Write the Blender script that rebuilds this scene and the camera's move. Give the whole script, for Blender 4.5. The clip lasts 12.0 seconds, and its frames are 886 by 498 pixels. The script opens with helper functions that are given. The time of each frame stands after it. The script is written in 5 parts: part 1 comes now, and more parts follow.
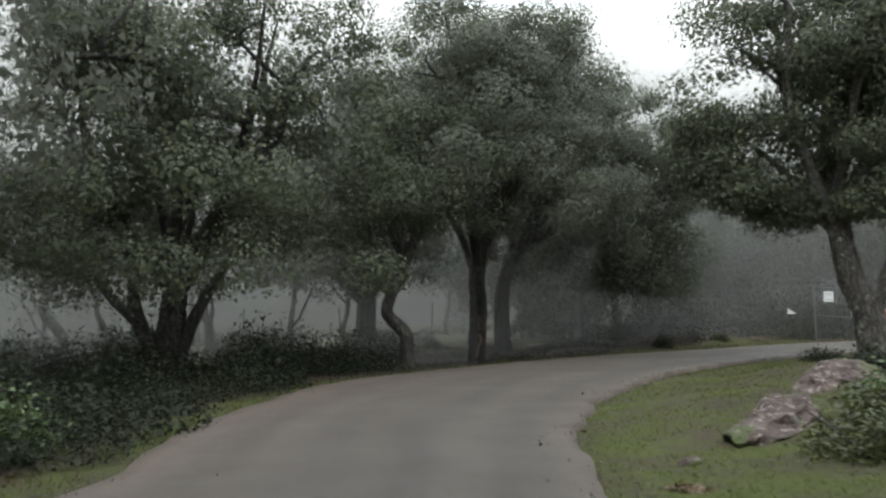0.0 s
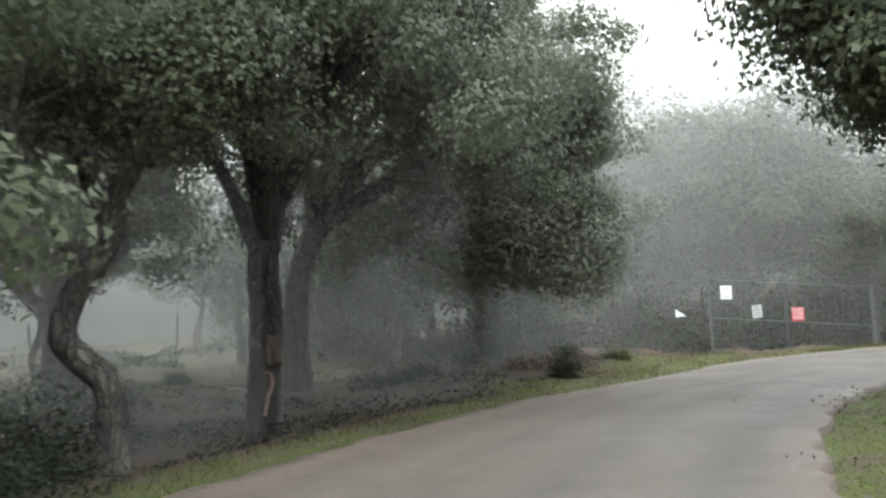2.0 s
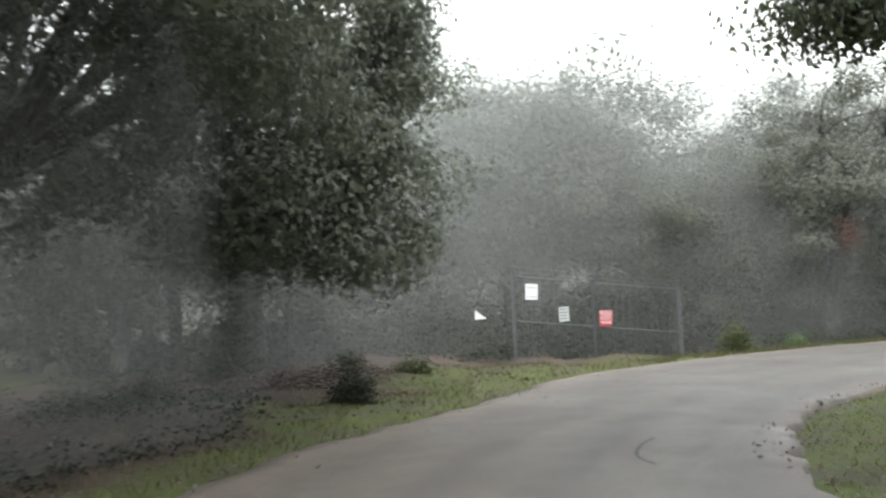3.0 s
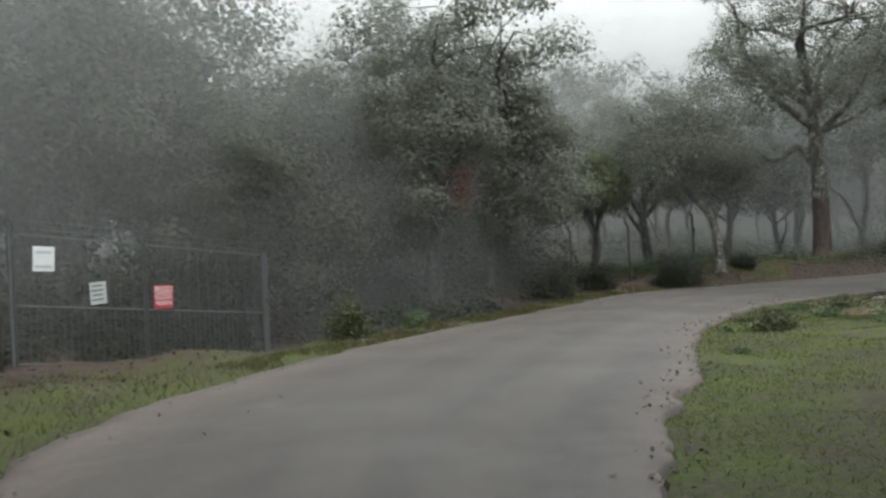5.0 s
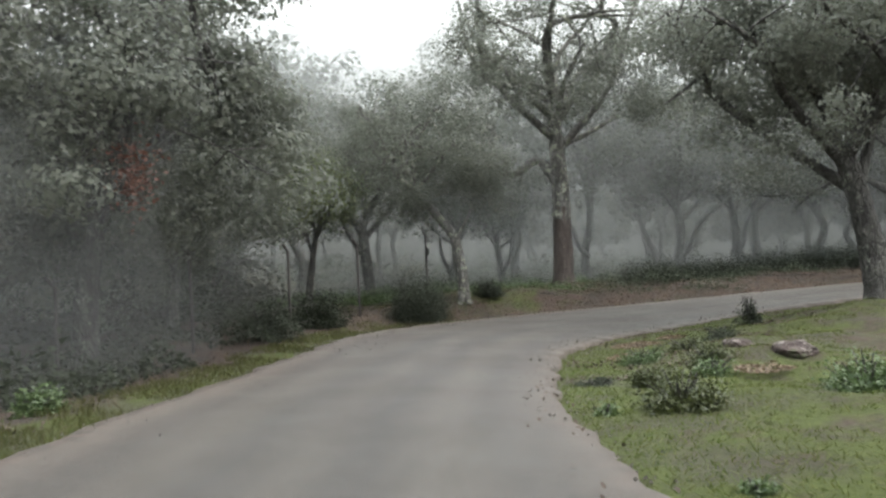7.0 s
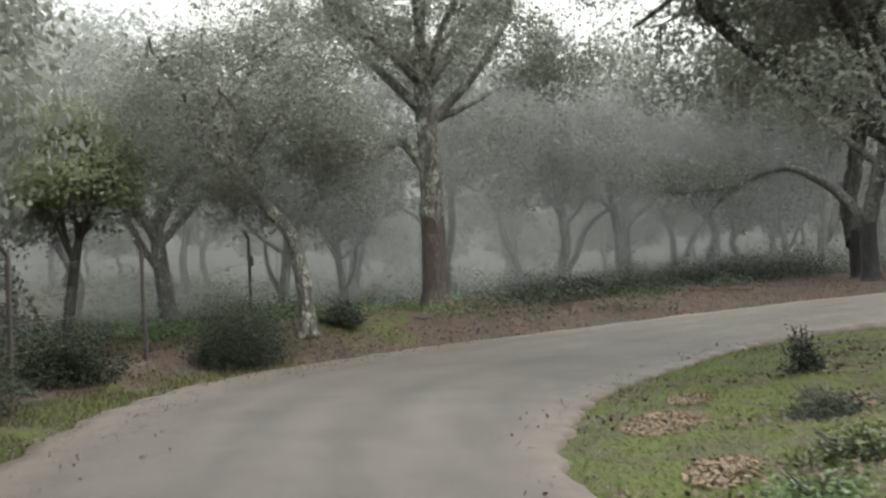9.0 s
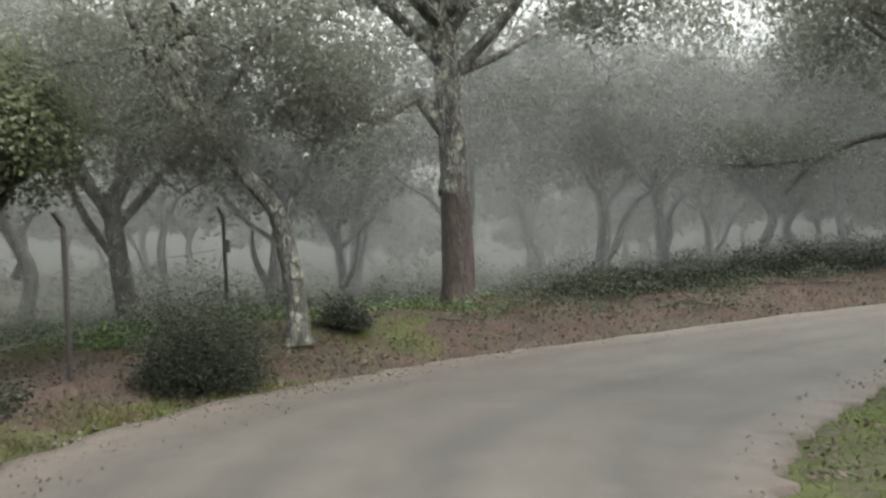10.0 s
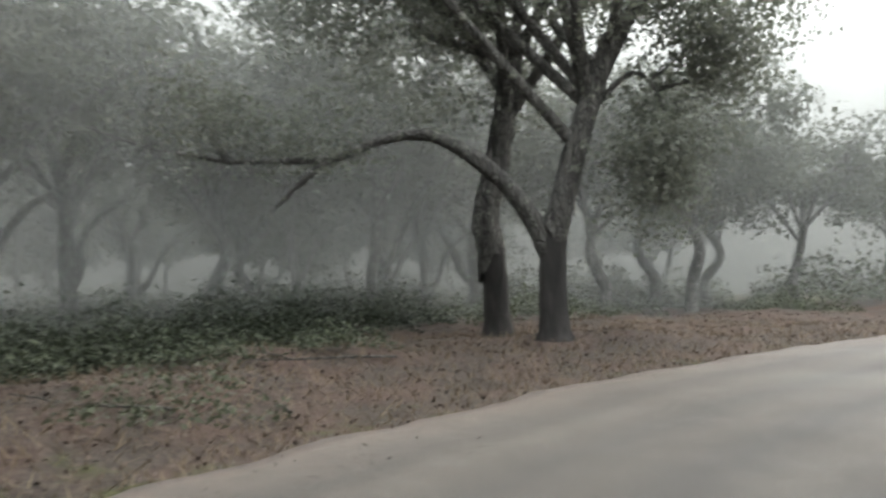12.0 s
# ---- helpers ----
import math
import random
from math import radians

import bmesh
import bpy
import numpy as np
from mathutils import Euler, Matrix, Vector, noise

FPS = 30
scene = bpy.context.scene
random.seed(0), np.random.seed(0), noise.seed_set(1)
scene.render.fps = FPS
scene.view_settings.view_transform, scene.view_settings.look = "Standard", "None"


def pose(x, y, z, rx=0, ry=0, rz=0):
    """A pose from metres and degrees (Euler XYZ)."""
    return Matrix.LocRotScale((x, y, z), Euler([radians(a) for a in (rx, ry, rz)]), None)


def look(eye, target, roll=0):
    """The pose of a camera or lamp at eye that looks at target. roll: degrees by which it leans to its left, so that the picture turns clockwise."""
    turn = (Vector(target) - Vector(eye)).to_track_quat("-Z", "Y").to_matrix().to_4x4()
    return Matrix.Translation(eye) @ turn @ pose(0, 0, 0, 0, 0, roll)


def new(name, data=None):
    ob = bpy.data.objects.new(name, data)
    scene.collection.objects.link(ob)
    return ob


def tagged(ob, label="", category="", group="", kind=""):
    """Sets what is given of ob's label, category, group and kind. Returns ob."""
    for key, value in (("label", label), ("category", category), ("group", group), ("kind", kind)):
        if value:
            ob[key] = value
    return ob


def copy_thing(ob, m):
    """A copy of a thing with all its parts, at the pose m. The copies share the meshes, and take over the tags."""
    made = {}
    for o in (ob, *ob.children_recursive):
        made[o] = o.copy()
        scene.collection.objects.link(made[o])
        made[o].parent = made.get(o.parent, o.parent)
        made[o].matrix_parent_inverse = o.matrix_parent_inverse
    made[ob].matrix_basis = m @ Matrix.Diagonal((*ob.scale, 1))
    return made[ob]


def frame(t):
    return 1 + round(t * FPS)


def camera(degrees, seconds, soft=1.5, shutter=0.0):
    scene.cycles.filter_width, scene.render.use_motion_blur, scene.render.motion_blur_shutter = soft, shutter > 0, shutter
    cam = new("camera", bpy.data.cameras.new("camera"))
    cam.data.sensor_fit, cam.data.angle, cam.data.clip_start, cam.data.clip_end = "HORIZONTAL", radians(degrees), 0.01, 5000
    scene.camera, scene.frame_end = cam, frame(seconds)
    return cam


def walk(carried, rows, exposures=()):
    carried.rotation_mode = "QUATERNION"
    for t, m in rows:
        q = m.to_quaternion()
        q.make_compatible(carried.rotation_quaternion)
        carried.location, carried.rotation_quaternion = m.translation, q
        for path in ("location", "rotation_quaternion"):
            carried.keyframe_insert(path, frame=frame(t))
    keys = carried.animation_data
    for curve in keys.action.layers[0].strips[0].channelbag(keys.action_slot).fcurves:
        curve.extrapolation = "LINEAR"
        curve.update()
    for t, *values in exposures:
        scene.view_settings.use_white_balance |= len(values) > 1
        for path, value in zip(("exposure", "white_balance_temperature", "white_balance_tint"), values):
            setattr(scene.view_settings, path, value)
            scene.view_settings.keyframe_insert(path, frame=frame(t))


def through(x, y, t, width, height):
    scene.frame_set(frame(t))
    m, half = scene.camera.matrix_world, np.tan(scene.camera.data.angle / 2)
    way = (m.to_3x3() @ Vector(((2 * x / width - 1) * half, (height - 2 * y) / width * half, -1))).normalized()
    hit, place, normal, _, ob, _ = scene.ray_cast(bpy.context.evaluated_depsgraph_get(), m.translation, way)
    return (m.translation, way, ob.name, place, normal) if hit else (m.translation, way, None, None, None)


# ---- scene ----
cam = camera(53.51, 12.0, soft=2.35, shutter=0.22)
PATH = [
    (0, look((-12.881, -33.220, 1.539), (-13.147, -23.250, 2.273), -1.90)),
    (0.5, look((-13.268, -30.350, 1.575), (-13.285, -20.376, 2.296), -2.23)),
    (1, look((-13.465, -27.400, 1.617), (-12.531, -17.467, 2.302), -2.79)),
    (1.5, look((-13.539, -24.581, 1.660), (-11.774, -14.764, 2.375), -3.00)),
    (2, look((-13.270, -21.985, 1.673), (-10.766, -12.329, 2.364), -3.34)),
    (2.5, look((-12.632, -19.541, 1.649), (-8.958, -10.259, 2.237), -3.08)),
    (3, look((-11.796, -17.430, 1.620), (-6.849, -8.757, 2.182), -2.21)),
    (3.5, look((-10.837, -15.567, 1.601), (-4.642, -7.731, 2.060), -1.50)),
    (3.7, look((-10.412, -14.883, 1.596), (-3.835, -7.361, 1.991), -1.33)),
    (5.3, look((-6.922, -11.731, 1.556), (1.922, -7.064, 1.564), -2.74)),
    (5.5, look((-6.377, -11.347, 1.556), (2.662, -7.071, 1.586), -2.74)),
    (6, look((-4.977, -10.421, 1.555), (4.449, -7.081, 1.629), -2.45)),
    (6.5, look((-3.550, -9.629, 1.545), (6.116, -7.072, 1.672), -2.44)),
    (7, look((-2.032, -8.973, 1.513), (7.782, -7.061, 1.690), -2.16)),
    (7.5, look((-0.534, -8.340, 1.480), (9.393, -7.141, 1.655), -1.63)),
    (7.7, look((0.096, -8.139, 1.470), (10.052, -7.208, 1.575), -1.46)),
    (9.3, look((6.116, -7.139, 1.463), (16.108, -7.370, 1.796), -2.72)),
    (9.5, look((6.919, -7.043, 1.452), (16.910, -7.248, 1.814), -2.88)),
    (10, look((8.872, -6.850, 1.407), (18.868, -7.018, 1.620), -2.51)),
    (10.5, look((10.856, -6.934, 1.376), (20.827, -7.703, 1.434), -3.07)),
    (11.2, look((13.696, -7.583, 1.438), (23.177, -10.753, 1.688), -2.56)),
    (11.3, look((14.082, -7.745, 1.448), (23.408, -11.344, 1.722), -2.68)),
    (11.7, look((15.710, -8.419, 1.489), (24.342, -13.454, 1.861), -1.07)),
    (12, look((16.696, -8.958, 1.506), (24.561, -15.114, 2.022), -0.17)),
]
walk(cam, PATH, exposures=[
    (0, 0.27, 6280, 8), (0.5, 0.85, 6280, 8), (1.0, 1.22, 6280, 8), (2.5, 1.38, 6280, 8), (3.0, 1.25, 6280, 8), (3.5, 0.55, 6280, 8), (5.5, 0.38, 6250, 8),
    (6.5, 0.75, 6250, 8), (7.5, 1.0, 6350, 8), (9.5, 1.2, 6520, 8), (10.5, 1.4, 6520, 8), (11.2, 1.55, 6450, 8), (12, 1.15, 6400, 8)])


# ---- light ----
world = bpy.data.worlds.new("overcast_sky")
scene.world = world
world.use_nodes = True
wn = world.node_tree.nodes
wl = world.node_tree.links
wn.clear()
sky = wn.new("ShaderNodeTexSky")
sky.sky_type = 'NISHITA'
sky.sun_disc = False
sky.sun_elevation = radians(65)
sky.sun_rotation = radians(200)
sky.dust_density = 4.0
bg_sky = wn.new("ShaderNodeBackground")
bg_sky.inputs["Strength"].default_value = 0.10
bg_cloud = wn.new("ShaderNodeBackground")
bg_cloud.inputs["Color"].default_value = (0.95, 0.97, 0.965, 1)
bg_cloud.inputs["Strength"].default_value = 1.95
addw = wn.new("ShaderNodeAddShader")
outw = wn.new("ShaderNodeOutputWorld")
wl.new(sky.outputs[0], bg_sky.inputs["Color"])
wl.new(bg_sky.outputs[0], addw.inputs[0])
wl.new(bg_cloud.outputs[0], addw.inputs[1])
wl.new(addw.outputs[0], outw.inputs[0])

sun_data = bpy.data.lights.new("sun", 'SUN')
sun_data.energy = 0.7
sun_data.angle = radians(35)
sun_data.color = (1.0, 0.97, 0.92)
sun = new("sun", sun_data)
sun.matrix_world = look((-8, -35, 70), (5, -5, 0))


# ---- materials ----
def ramp(nt, src, stops):
    r = nt.nodes.new("ShaderNodeValToRGB")
    while len(r.color_ramp.elements) < len(stops):
        r.color_ramp.elements.new(0.5)
    for e, (p, c) in zip(r.color_ramp.elements, stops):
        e.position = p
        e.color = (*c, 1)
    nt.links.new(src, r.inputs["Fac"])
    return r.outputs["Color"]


def noise_tex(nt, scale, detail=6, rough=0.6, stretch=None, distort=0.0):
    n = nt.nodes.new("ShaderNodeTexNoise")
    n.inputs["Scale"].default_value = scale
    n.inputs["Detail"].default_value = detail
    n.inputs["Roughness"].default_value = rough
    n.inputs["Distortion"].default_value = distort
    c = nt.nodes.new("ShaderNodeTexCoord")
    if stretch:
        m = nt.nodes.new("ShaderNodeMapping")
        m.inputs["Scale"].default_value = stretch
        nt.links.new(c.outputs["Object"], m.inputs["Vector"])
        nt.links.new(m.outputs["Vector"], n.inputs["Vector"])
    else:
        nt.links.new(c.outputs["Object"], n.inputs["Vector"])
    return n.outputs["Fac"]


def mix_col(nt, fac, a, b, mode='MIX'):
    m = nt.nodes.new("ShaderNodeMix")
    m.data_type = 'RGBA'
    m.blend_type = mode
    for sock, v in ((m.inputs[0], fac), (m.inputs[6], a), (m.inputs[7], b)):
        if isinstance(v, (int, float)):
            sock.default_value = v
        elif isinstance(v, tuple):
            sock.default_value = (*v, 1)
        else:
            nt.links.new(v, sock)
    return m.outputs[2]


def shader(name, rough=0.8, metal=0.0, spec=0.5):
    m = bpy.data.materials.new(name)
    m.use_nodes = True
    nt = m.node_tree
    b = nt.nodes["Principled BSDF"]
    b.inputs["Roughness"].default_value = rough
    b.inputs["Metallic"].default_value = metal
    b.inputs["Specular IOR Level"].default_value = spec
    return m, nt, b


def bump(nt, b, src, strength, dist):
    n = nt.nodes.new("ShaderNodeBump")
    n.inputs["Strength"].default_value = strength
    n.inputs["Distance"].default_value = dist
    nt.links.new(src, n.inputs["Height"])
    nt.links.new(n.outputs["Normal"], b.inputs["Normal"])


def leaf_material(name, dark, mid, light, rough=0.45, spec=0.5, through=0.25, haze_sheen=0.0):
    m, nt, b = shader(name, rough, 0, spec)
    # pale sheen that greys and lifts the leaves the way haze would
    b.inputs["Sheen Weight"].default_value = haze_sheen
    b.inputs["Sheen Roughness"].default_value = 0.6
    g = nt.nodes.new("ShaderNodeNewGeometry")
    c = ramp(nt, g.outputs["Random Per Island"], [(0.0, dark), (0.5, mid), (1.0, light)])
    big = noise_tex(nt, 0.5, 3)
    c = mix_col(nt, ramp(nt, big, [(0.35, (0, 0, 0)), (0.7, (0.6, 0.6, 0.6))]), c, tuple(0.75 * v for v in light))
    nt.links.new(c, b.inputs["Base Color"])
    tr = nt.nodes.new("ShaderNodeBsdfTranslucent")
    nt.links.new(c, tr.inputs["Color"])
    mx = nt.nodes.new("ShaderNodeMixShader")
    mx.inputs[0].default_value = through
    nt.links.new(b.outputs[0], mx.inputs[1])
    nt.links.new(tr.outputs[0], mx.inputs[2])
    nt.links.new(mx.outputs[0], nt.nodes["Material Output"].inputs["Surface"])
    return m


def bark_material(name, dark, mid, light, lichen, lichen_amount, scale=9.0, furrows=0.6):
    """Corky bark: ridges parted by furrows, with patches of lichen; a stripped trunk has no furrows."""
    m, nt, b = shader(name, 0.9, 0, 0.3)
    ridges = noise_tex(nt, scale, 8, 0.65, (1, 1, 0.22), 0.6)
    c = ramp(nt, ridges, [(0.32, dark), (0.52, mid), (0.72, light)])
    spots = noise_tex(nt, 5.0, 5, 0.7)
    f = ramp(nt, spots, [(0.62 - lichen_amount, (0, 0, 0)), (0.66 - lichen_amount, (1, 1, 1))])
    c = mix_col(nt, f, c, lichen)
    tc = nt.nodes.new("ShaderNodeTexCoord")
    mp = nt.nodes.new("ShaderNodeMapping")
    mp.inputs["Scale"].default_value = (1, 1, 0.45)
    nt.links.new(tc.outputs["Object"], mp.inputs["Vector"])
    warp = nt.nodes.new("ShaderNodeTexNoise")
    warp.inputs["Scale"].default_value = 6.0
    nt.links.new(mp.outputs["Vector"], warp.inputs["Vector"])
    bent = nt.nodes.new("ShaderNodeVectorMath")
    bent.operation = 'MULTIPLY_ADD'
    bent.inputs[1].default_value = (0.2, 0.2, 0.2)
    nt.links.new(warp.outputs["Color"], bent.inputs[0])
    nt.links.new(mp.outputs["Vector"], bent.inputs[2])
    plates = nt.nodes.new("ShaderNodeTexVoronoi")
    plates.feature = 'DISTANCE_TO_EDGE'
    plates.inputs["Scale"].default_value = scale * 1.1
    nt.links.new(bent.outputs["Vector"], plates.inputs["Vector"])
    rise = ramp(nt, plates.outputs["Distance"], [(0.0, (1 - furrows,) * 3), (0.2, (1, 1, 1))])
    c = mix_col(nt, rise, tuple(0.6 * v for v in dark), c)
    nt.links.new(c, b.inputs["Base Color"])
    hgt = nt.nodes.new("ShaderNodeMath")
    hgt.operation = 'MULTIPLY_ADD'
    hgt.inputs[1].default_value = 0.6
    nt.links.new(rise, hgt.inputs[0])
    nt.links.new(ridges, hgt.inputs[2])
    bump(nt, b, hgt.outputs[0], 1.0, 0.07)
    return m


M_LEAF = leaf_material("cork_oak_leaves", (0.062, 0.074, 0.048), (0.086, 0.100, 0.066), (0.116, 0.130, 0.082), 0.65, 0.3, 0.45, 0.3)
# darker copy of the oak leaves; the crowns' shade is partly in it
M_LEAF_SHADED = leaf_material("shaded_oak_leaves", (0.040, 0.049, 0.028), (0.058, 0.070, 0.038), (0.092, 0.108, 0.056), 0.6, 0.3, 0.4, 0.1)
# lighter, greyer oak leaves: part of the haze is in their colour
M_LEAF_HAZED = leaf_material("hazed_oak_leaves", (0.094, 0.101, 0.076), (0.114, 0.122, 0.092), (0.136, 0.144, 0.106), 0.75, 0.25, 0.5, 0.35)
# low-contrast grey leaves of the wood, its haze mixed into the colour
M_LEAF_WOOD_HAZED = leaf_material("hazed_wood_leaves", (0.084, 0.091, 0.068), (0.094, 0.102, 0.077), (0.108, 0.116, 0.088), 0.85, 0.1, 0.5, 0.2)
M_LEAF_FRESH = leaf_material("fresh_leaves", (0.055, 0.070, 0.032), (0.080, 0.099, 0.042), (0.132, 0.150, 0.056), 0.6, 0.35, 0.4, 0.2)
M_LEAF_RED = leaf_material("dead_red_leaves", (0.09, 0.038, 0.025), (0.14, 0.06, 0.04), (0.19, 0.09, 0.06))
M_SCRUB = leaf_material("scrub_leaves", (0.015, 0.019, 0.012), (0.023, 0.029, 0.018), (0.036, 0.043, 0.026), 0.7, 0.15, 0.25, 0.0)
M_THICKET = leaf_material("thicket_leaves", (0.036, 0.042, 0.028), (0.043, 0.050, 0.034), (0.054, 0.062, 0.042), 0.85, 0.1, 0.5, 0.1)
M_SCRUB_GREY = leaf_material("grey_scrub_leaves", (0.034, 0.042, 0.023), (0.047, 0.056, 0.031), (0.066, 0.077, 0.042), 0.7, 0.2, 0.35, 0.15)
M_BUSH = leaf_material("bush_leaves", (0.035, 0.06, 0.02), (0.06, 0.095, 0.03), (0.095, 0.14, 0.045))
M_BUSH_OLIVE = leaf_material("olive_bush_leaves", (0.028, 0.036, 0.010), (0.045, 0.056, 0.015), (0.072, 0.084, 0.024))
M_GRASS = leaf_material("grass_blades", (0.050, 0.074, 0.014), (0.074, 0.100, 0.020), (0.115, 0.122, 0.042), 0.6, 0.25, 0.6)
M_GRASS_OLIVE = leaf_material("olive_grass_blades", (0.046, 0.052, 0.016), (0.068, 0.076, 0.022), (0.106, 0.104, 0.042), 0.6, 0.25, 0.6)
M_STRAW = leaf_material("dry_grass_blades", (0.06, 0.045, 0.03), (0.10, 0.075, 0.05), (0.16, 0.128, 0.08), 0.7, 0.3, 0.2)
M_LITTER = leaf_material("fallen_oak_leaves", (0.034, 0.025, 0.019), (0.056, 0.041, 0.031), (0.088, 0.065, 0.050), 0.7, 0.25, 0.0)
M_LITTER_BROWN = leaf_material("dry_brown_leaves", (0.07, 0.046, 0.028), (0.11, 0.074, 0.044), (0.16, 0.115, 0.07), 0.6, 0.4, 0.1)
M_BARK = bark_material("cork_bark", (0.032, 0.030, 0.027), (0.076, 0.072, 0.064), (0.155, 0.148, 0.132), (0.18, 0.188, 0.15), 0.03)
# darker copy of the cork bark; backlit trunks' shade is put into it
M_BARK_DARK_SHADED = bark_material("dark_shaded_cork_bark", (0.022, 0.021, 0.019), (0.050, 0.048, 0.043), (0.095, 0.091, 0.082), (0.12, 0.126, 0.10), 0.0)
M_STRIPPED_DARK = bark_material("freshly_stripped_trunk", (0.012, 0.011, 0.010), (0.022, 0.020, 0.018), (0.040, 0.036, 0.033), (0.06, 0.052, 0.045), -0.05, 5.0, 0.0)
M_BARK_PALE = bark_material("lichened_bark", (0.05, 0.045, 0.04), (0.13, 0.125, 0.11), (0.22, 0.215, 0.195), (0.28, 0.285, 0.22), 0.09, 7.0)
# wood bark, lightened to put the haze over the trunks into its colour
M_BARK_WOOD_HAZED = bark_material("hazed_wood_bark", (0.065, 0.062, 0.055), (0.12, 0.116, 0.105), (0.18, 0.175, 0.16), (0.20, 0.205, 0.18), 0.04, 8.0)
M_STRIPPED = bark_material("stripped_trunk", (0.034, 0.027, 0.023), (0.074, 0.059, 0.050), (0.122, 0.101, 0.088), (0.16, 0.135, 0.115), -0.02, 6.0, 0.3)


def ground_material():
    m, nt, b = shader("ground_soil", 0.95, 0, 0.2)
    fine = noise_tex(nt, 14, 8, 0.7)
    big = noise_tex(nt, 1.3, 6, 0.6)
    litter = ramp(nt, fine, [(0.3, (0.020, 0.0165, 0.0135)), (0.5, (0.039, 0.032, 0.0255)), (0.7, (0.077, 0.063, 0.051))])
    red = ramp(nt, fine, [(0.3, (0.032, 0.021, 0.016)), (0.52, (0.058, 0.040, 0.031)), (0.75, (0.098, 0.070, 0.056))])
    soil = mix_col(nt, ramp(nt, big, [(0.42, (0, 0, 0)), (0.6, (1, 1, 1))]), litter, red)
    lush = ramp(nt, fine, [(0.3, (0.032, 0.040, 0.010)), (0.55, (0.054, 0.066, 0.017)), (0.75, (0.083, 0.088, 0.031))])
    dull = ramp(nt, fine, [(0.3, (0.026, 0.028, 0.015)), (0.55, (0.050, 0.050, 0.027)), (0.75, (0.084, 0.076, 0.048))])
    green = mix_col(nt, ramp(nt, noise_tex(nt, 0.9, 6, 0.7), [(0.46, (0, 0, 0)), (0.58, (1, 1, 1))]), lush, dull)
    at = nt.nodes.new("ShaderNodeAttribute")
    at.attribute_name = "turf"
    add = nt.nodes.new("ShaderNodeMath")
    add.operation = 'ADD'
    nt.links.new(at.outputs["Fac"], add.inputs[0])
    patch = noise_tex(nt, 2.2, 5, 0.65)
    sub = nt.nodes.new("ShaderNodeMath")
    sub.operation = 'SUBTRACT'
    nt.links.new(patch, sub.inputs[0])
    sub.inputs[1].default_value = 0.5
    nt.links.new(sub.outputs[0], add.inputs[1])
    f = ramp(nt, add.outputs[0], [(0.38, (0, 0, 0)), (0.62, (1, 1, 1))])
    nt.links.new(mix_col(nt, f, soil, green), b.inputs["Base Color"])
    bump(nt, b, fine, 0.8, 0.05)
    return m


def road_material():
    m, nt, b = shader("worn_asphalt", 0.7, 0, 0.4)
    grit = noise_tex(nt, 160, 4, 0.8)
    big = noise_tex(nt, 0.55, 6, 0.6)
    mid = noise_tex(nt, 4.5, 6, 0.7)
    lane = nt.nodes.new("ShaderNodeAttribute")
    lane.attribute_name = "lane"
    st = nt.nodes.new("ShaderNodeTexNoise")
    st.inputs["Scale"].default_value = 1.0
    st.inputs["Detail"].default_value = 5
    nt.links.new(lane.outputs["Vector"], st.inputs["Vector"])
    c = ramp(nt, grit, [(0.3, (0.026, 0.0218, 0.0162)), (0.52, (0.057, 0.0487, 0.037)), (0.75, (0.105, 0.0905, 0.070))])
    c = mix_col(nt, ramp(nt, big, [(0.35, (0, 0, 0)), (0.7, (0.5, 0.5, 0.5))]), c, (0.038, 0.034, 0.029))
    c = mix_col(nt, ramp(nt, mid, [(0.52, (0, 0, 0)), (0.75, (0.4, 0.4, 0.4))]), c, (0.074, 0.064, 0.053))
    c = mix_col(nt, ramp(nt, st.outputs["Fac"], [(0.42, (0, 0, 0)), (0.70, (0.28, 0.28, 0.28))]), c, (0.085, 0.074, 0.062))
    at = nt.nodes.new("ShaderNodeAttribute")
    at.attribute_name = "track"
    speck = noise_tex(nt, 42, 3, 0.75)
    c = mix_col(nt, ramp(nt, speck, [(0.58, (0, 0, 0)), (0.68, (0.55, 0.55, 0.55))]), c, (0.125, 0.112, 0.096))
    c = mix_col(nt, ramp(nt, speck, [(0.32, (0.5, 0.5, 0.5)), (0.42, (0, 0, 0))]), c, (0.020, 0.018, 0.016))
    tm = nt.nodes.new("ShaderNodeMath")
    tm.operation = 'MULTIPLY'
    nt.links.new(at.outputs["Fac"], tm.inputs[0])
    nt.links.new(ramp(nt, st.outputs["Fac"], [(0.3, (0.8, 0.8, 0.8)), (0.65, (0.45, 0.45, 0.45))]), tm.inputs[1])
    c = mix_col(nt, tm.outputs[0], c, (0.027, 0.0245, 0.021))
    du = nt.nodes.new("ShaderNodeAttribute")
    du.attribute_name = "dust"
    dm = nt.nodes.new("ShaderNodeMath")
    dm.operation = 'MULTIPLY'
    nt.links.new(du.outputs["Fac"], dm.inputs[0])
    nt.links.new(ramp(nt, mid, [(0.35, (0.2, 0.2, 0.2)), (0.6, (1, 1, 1))]), dm.inputs[1])
    c = mix_col(nt, dm.outputs[0], c, (0.106, 0.080, 0.064))
    nt.links.new(c, b.inputs["Base Color"])
    nt.links.new(ramp(nt, big, [(0.3, (0.6, 0.6, 0.6)), (0.7, (0.8, 0.8, 0.8))]), b.inputs["Roughness"])
    bump(nt, b, grit, 0.7, 0.008)
    return m


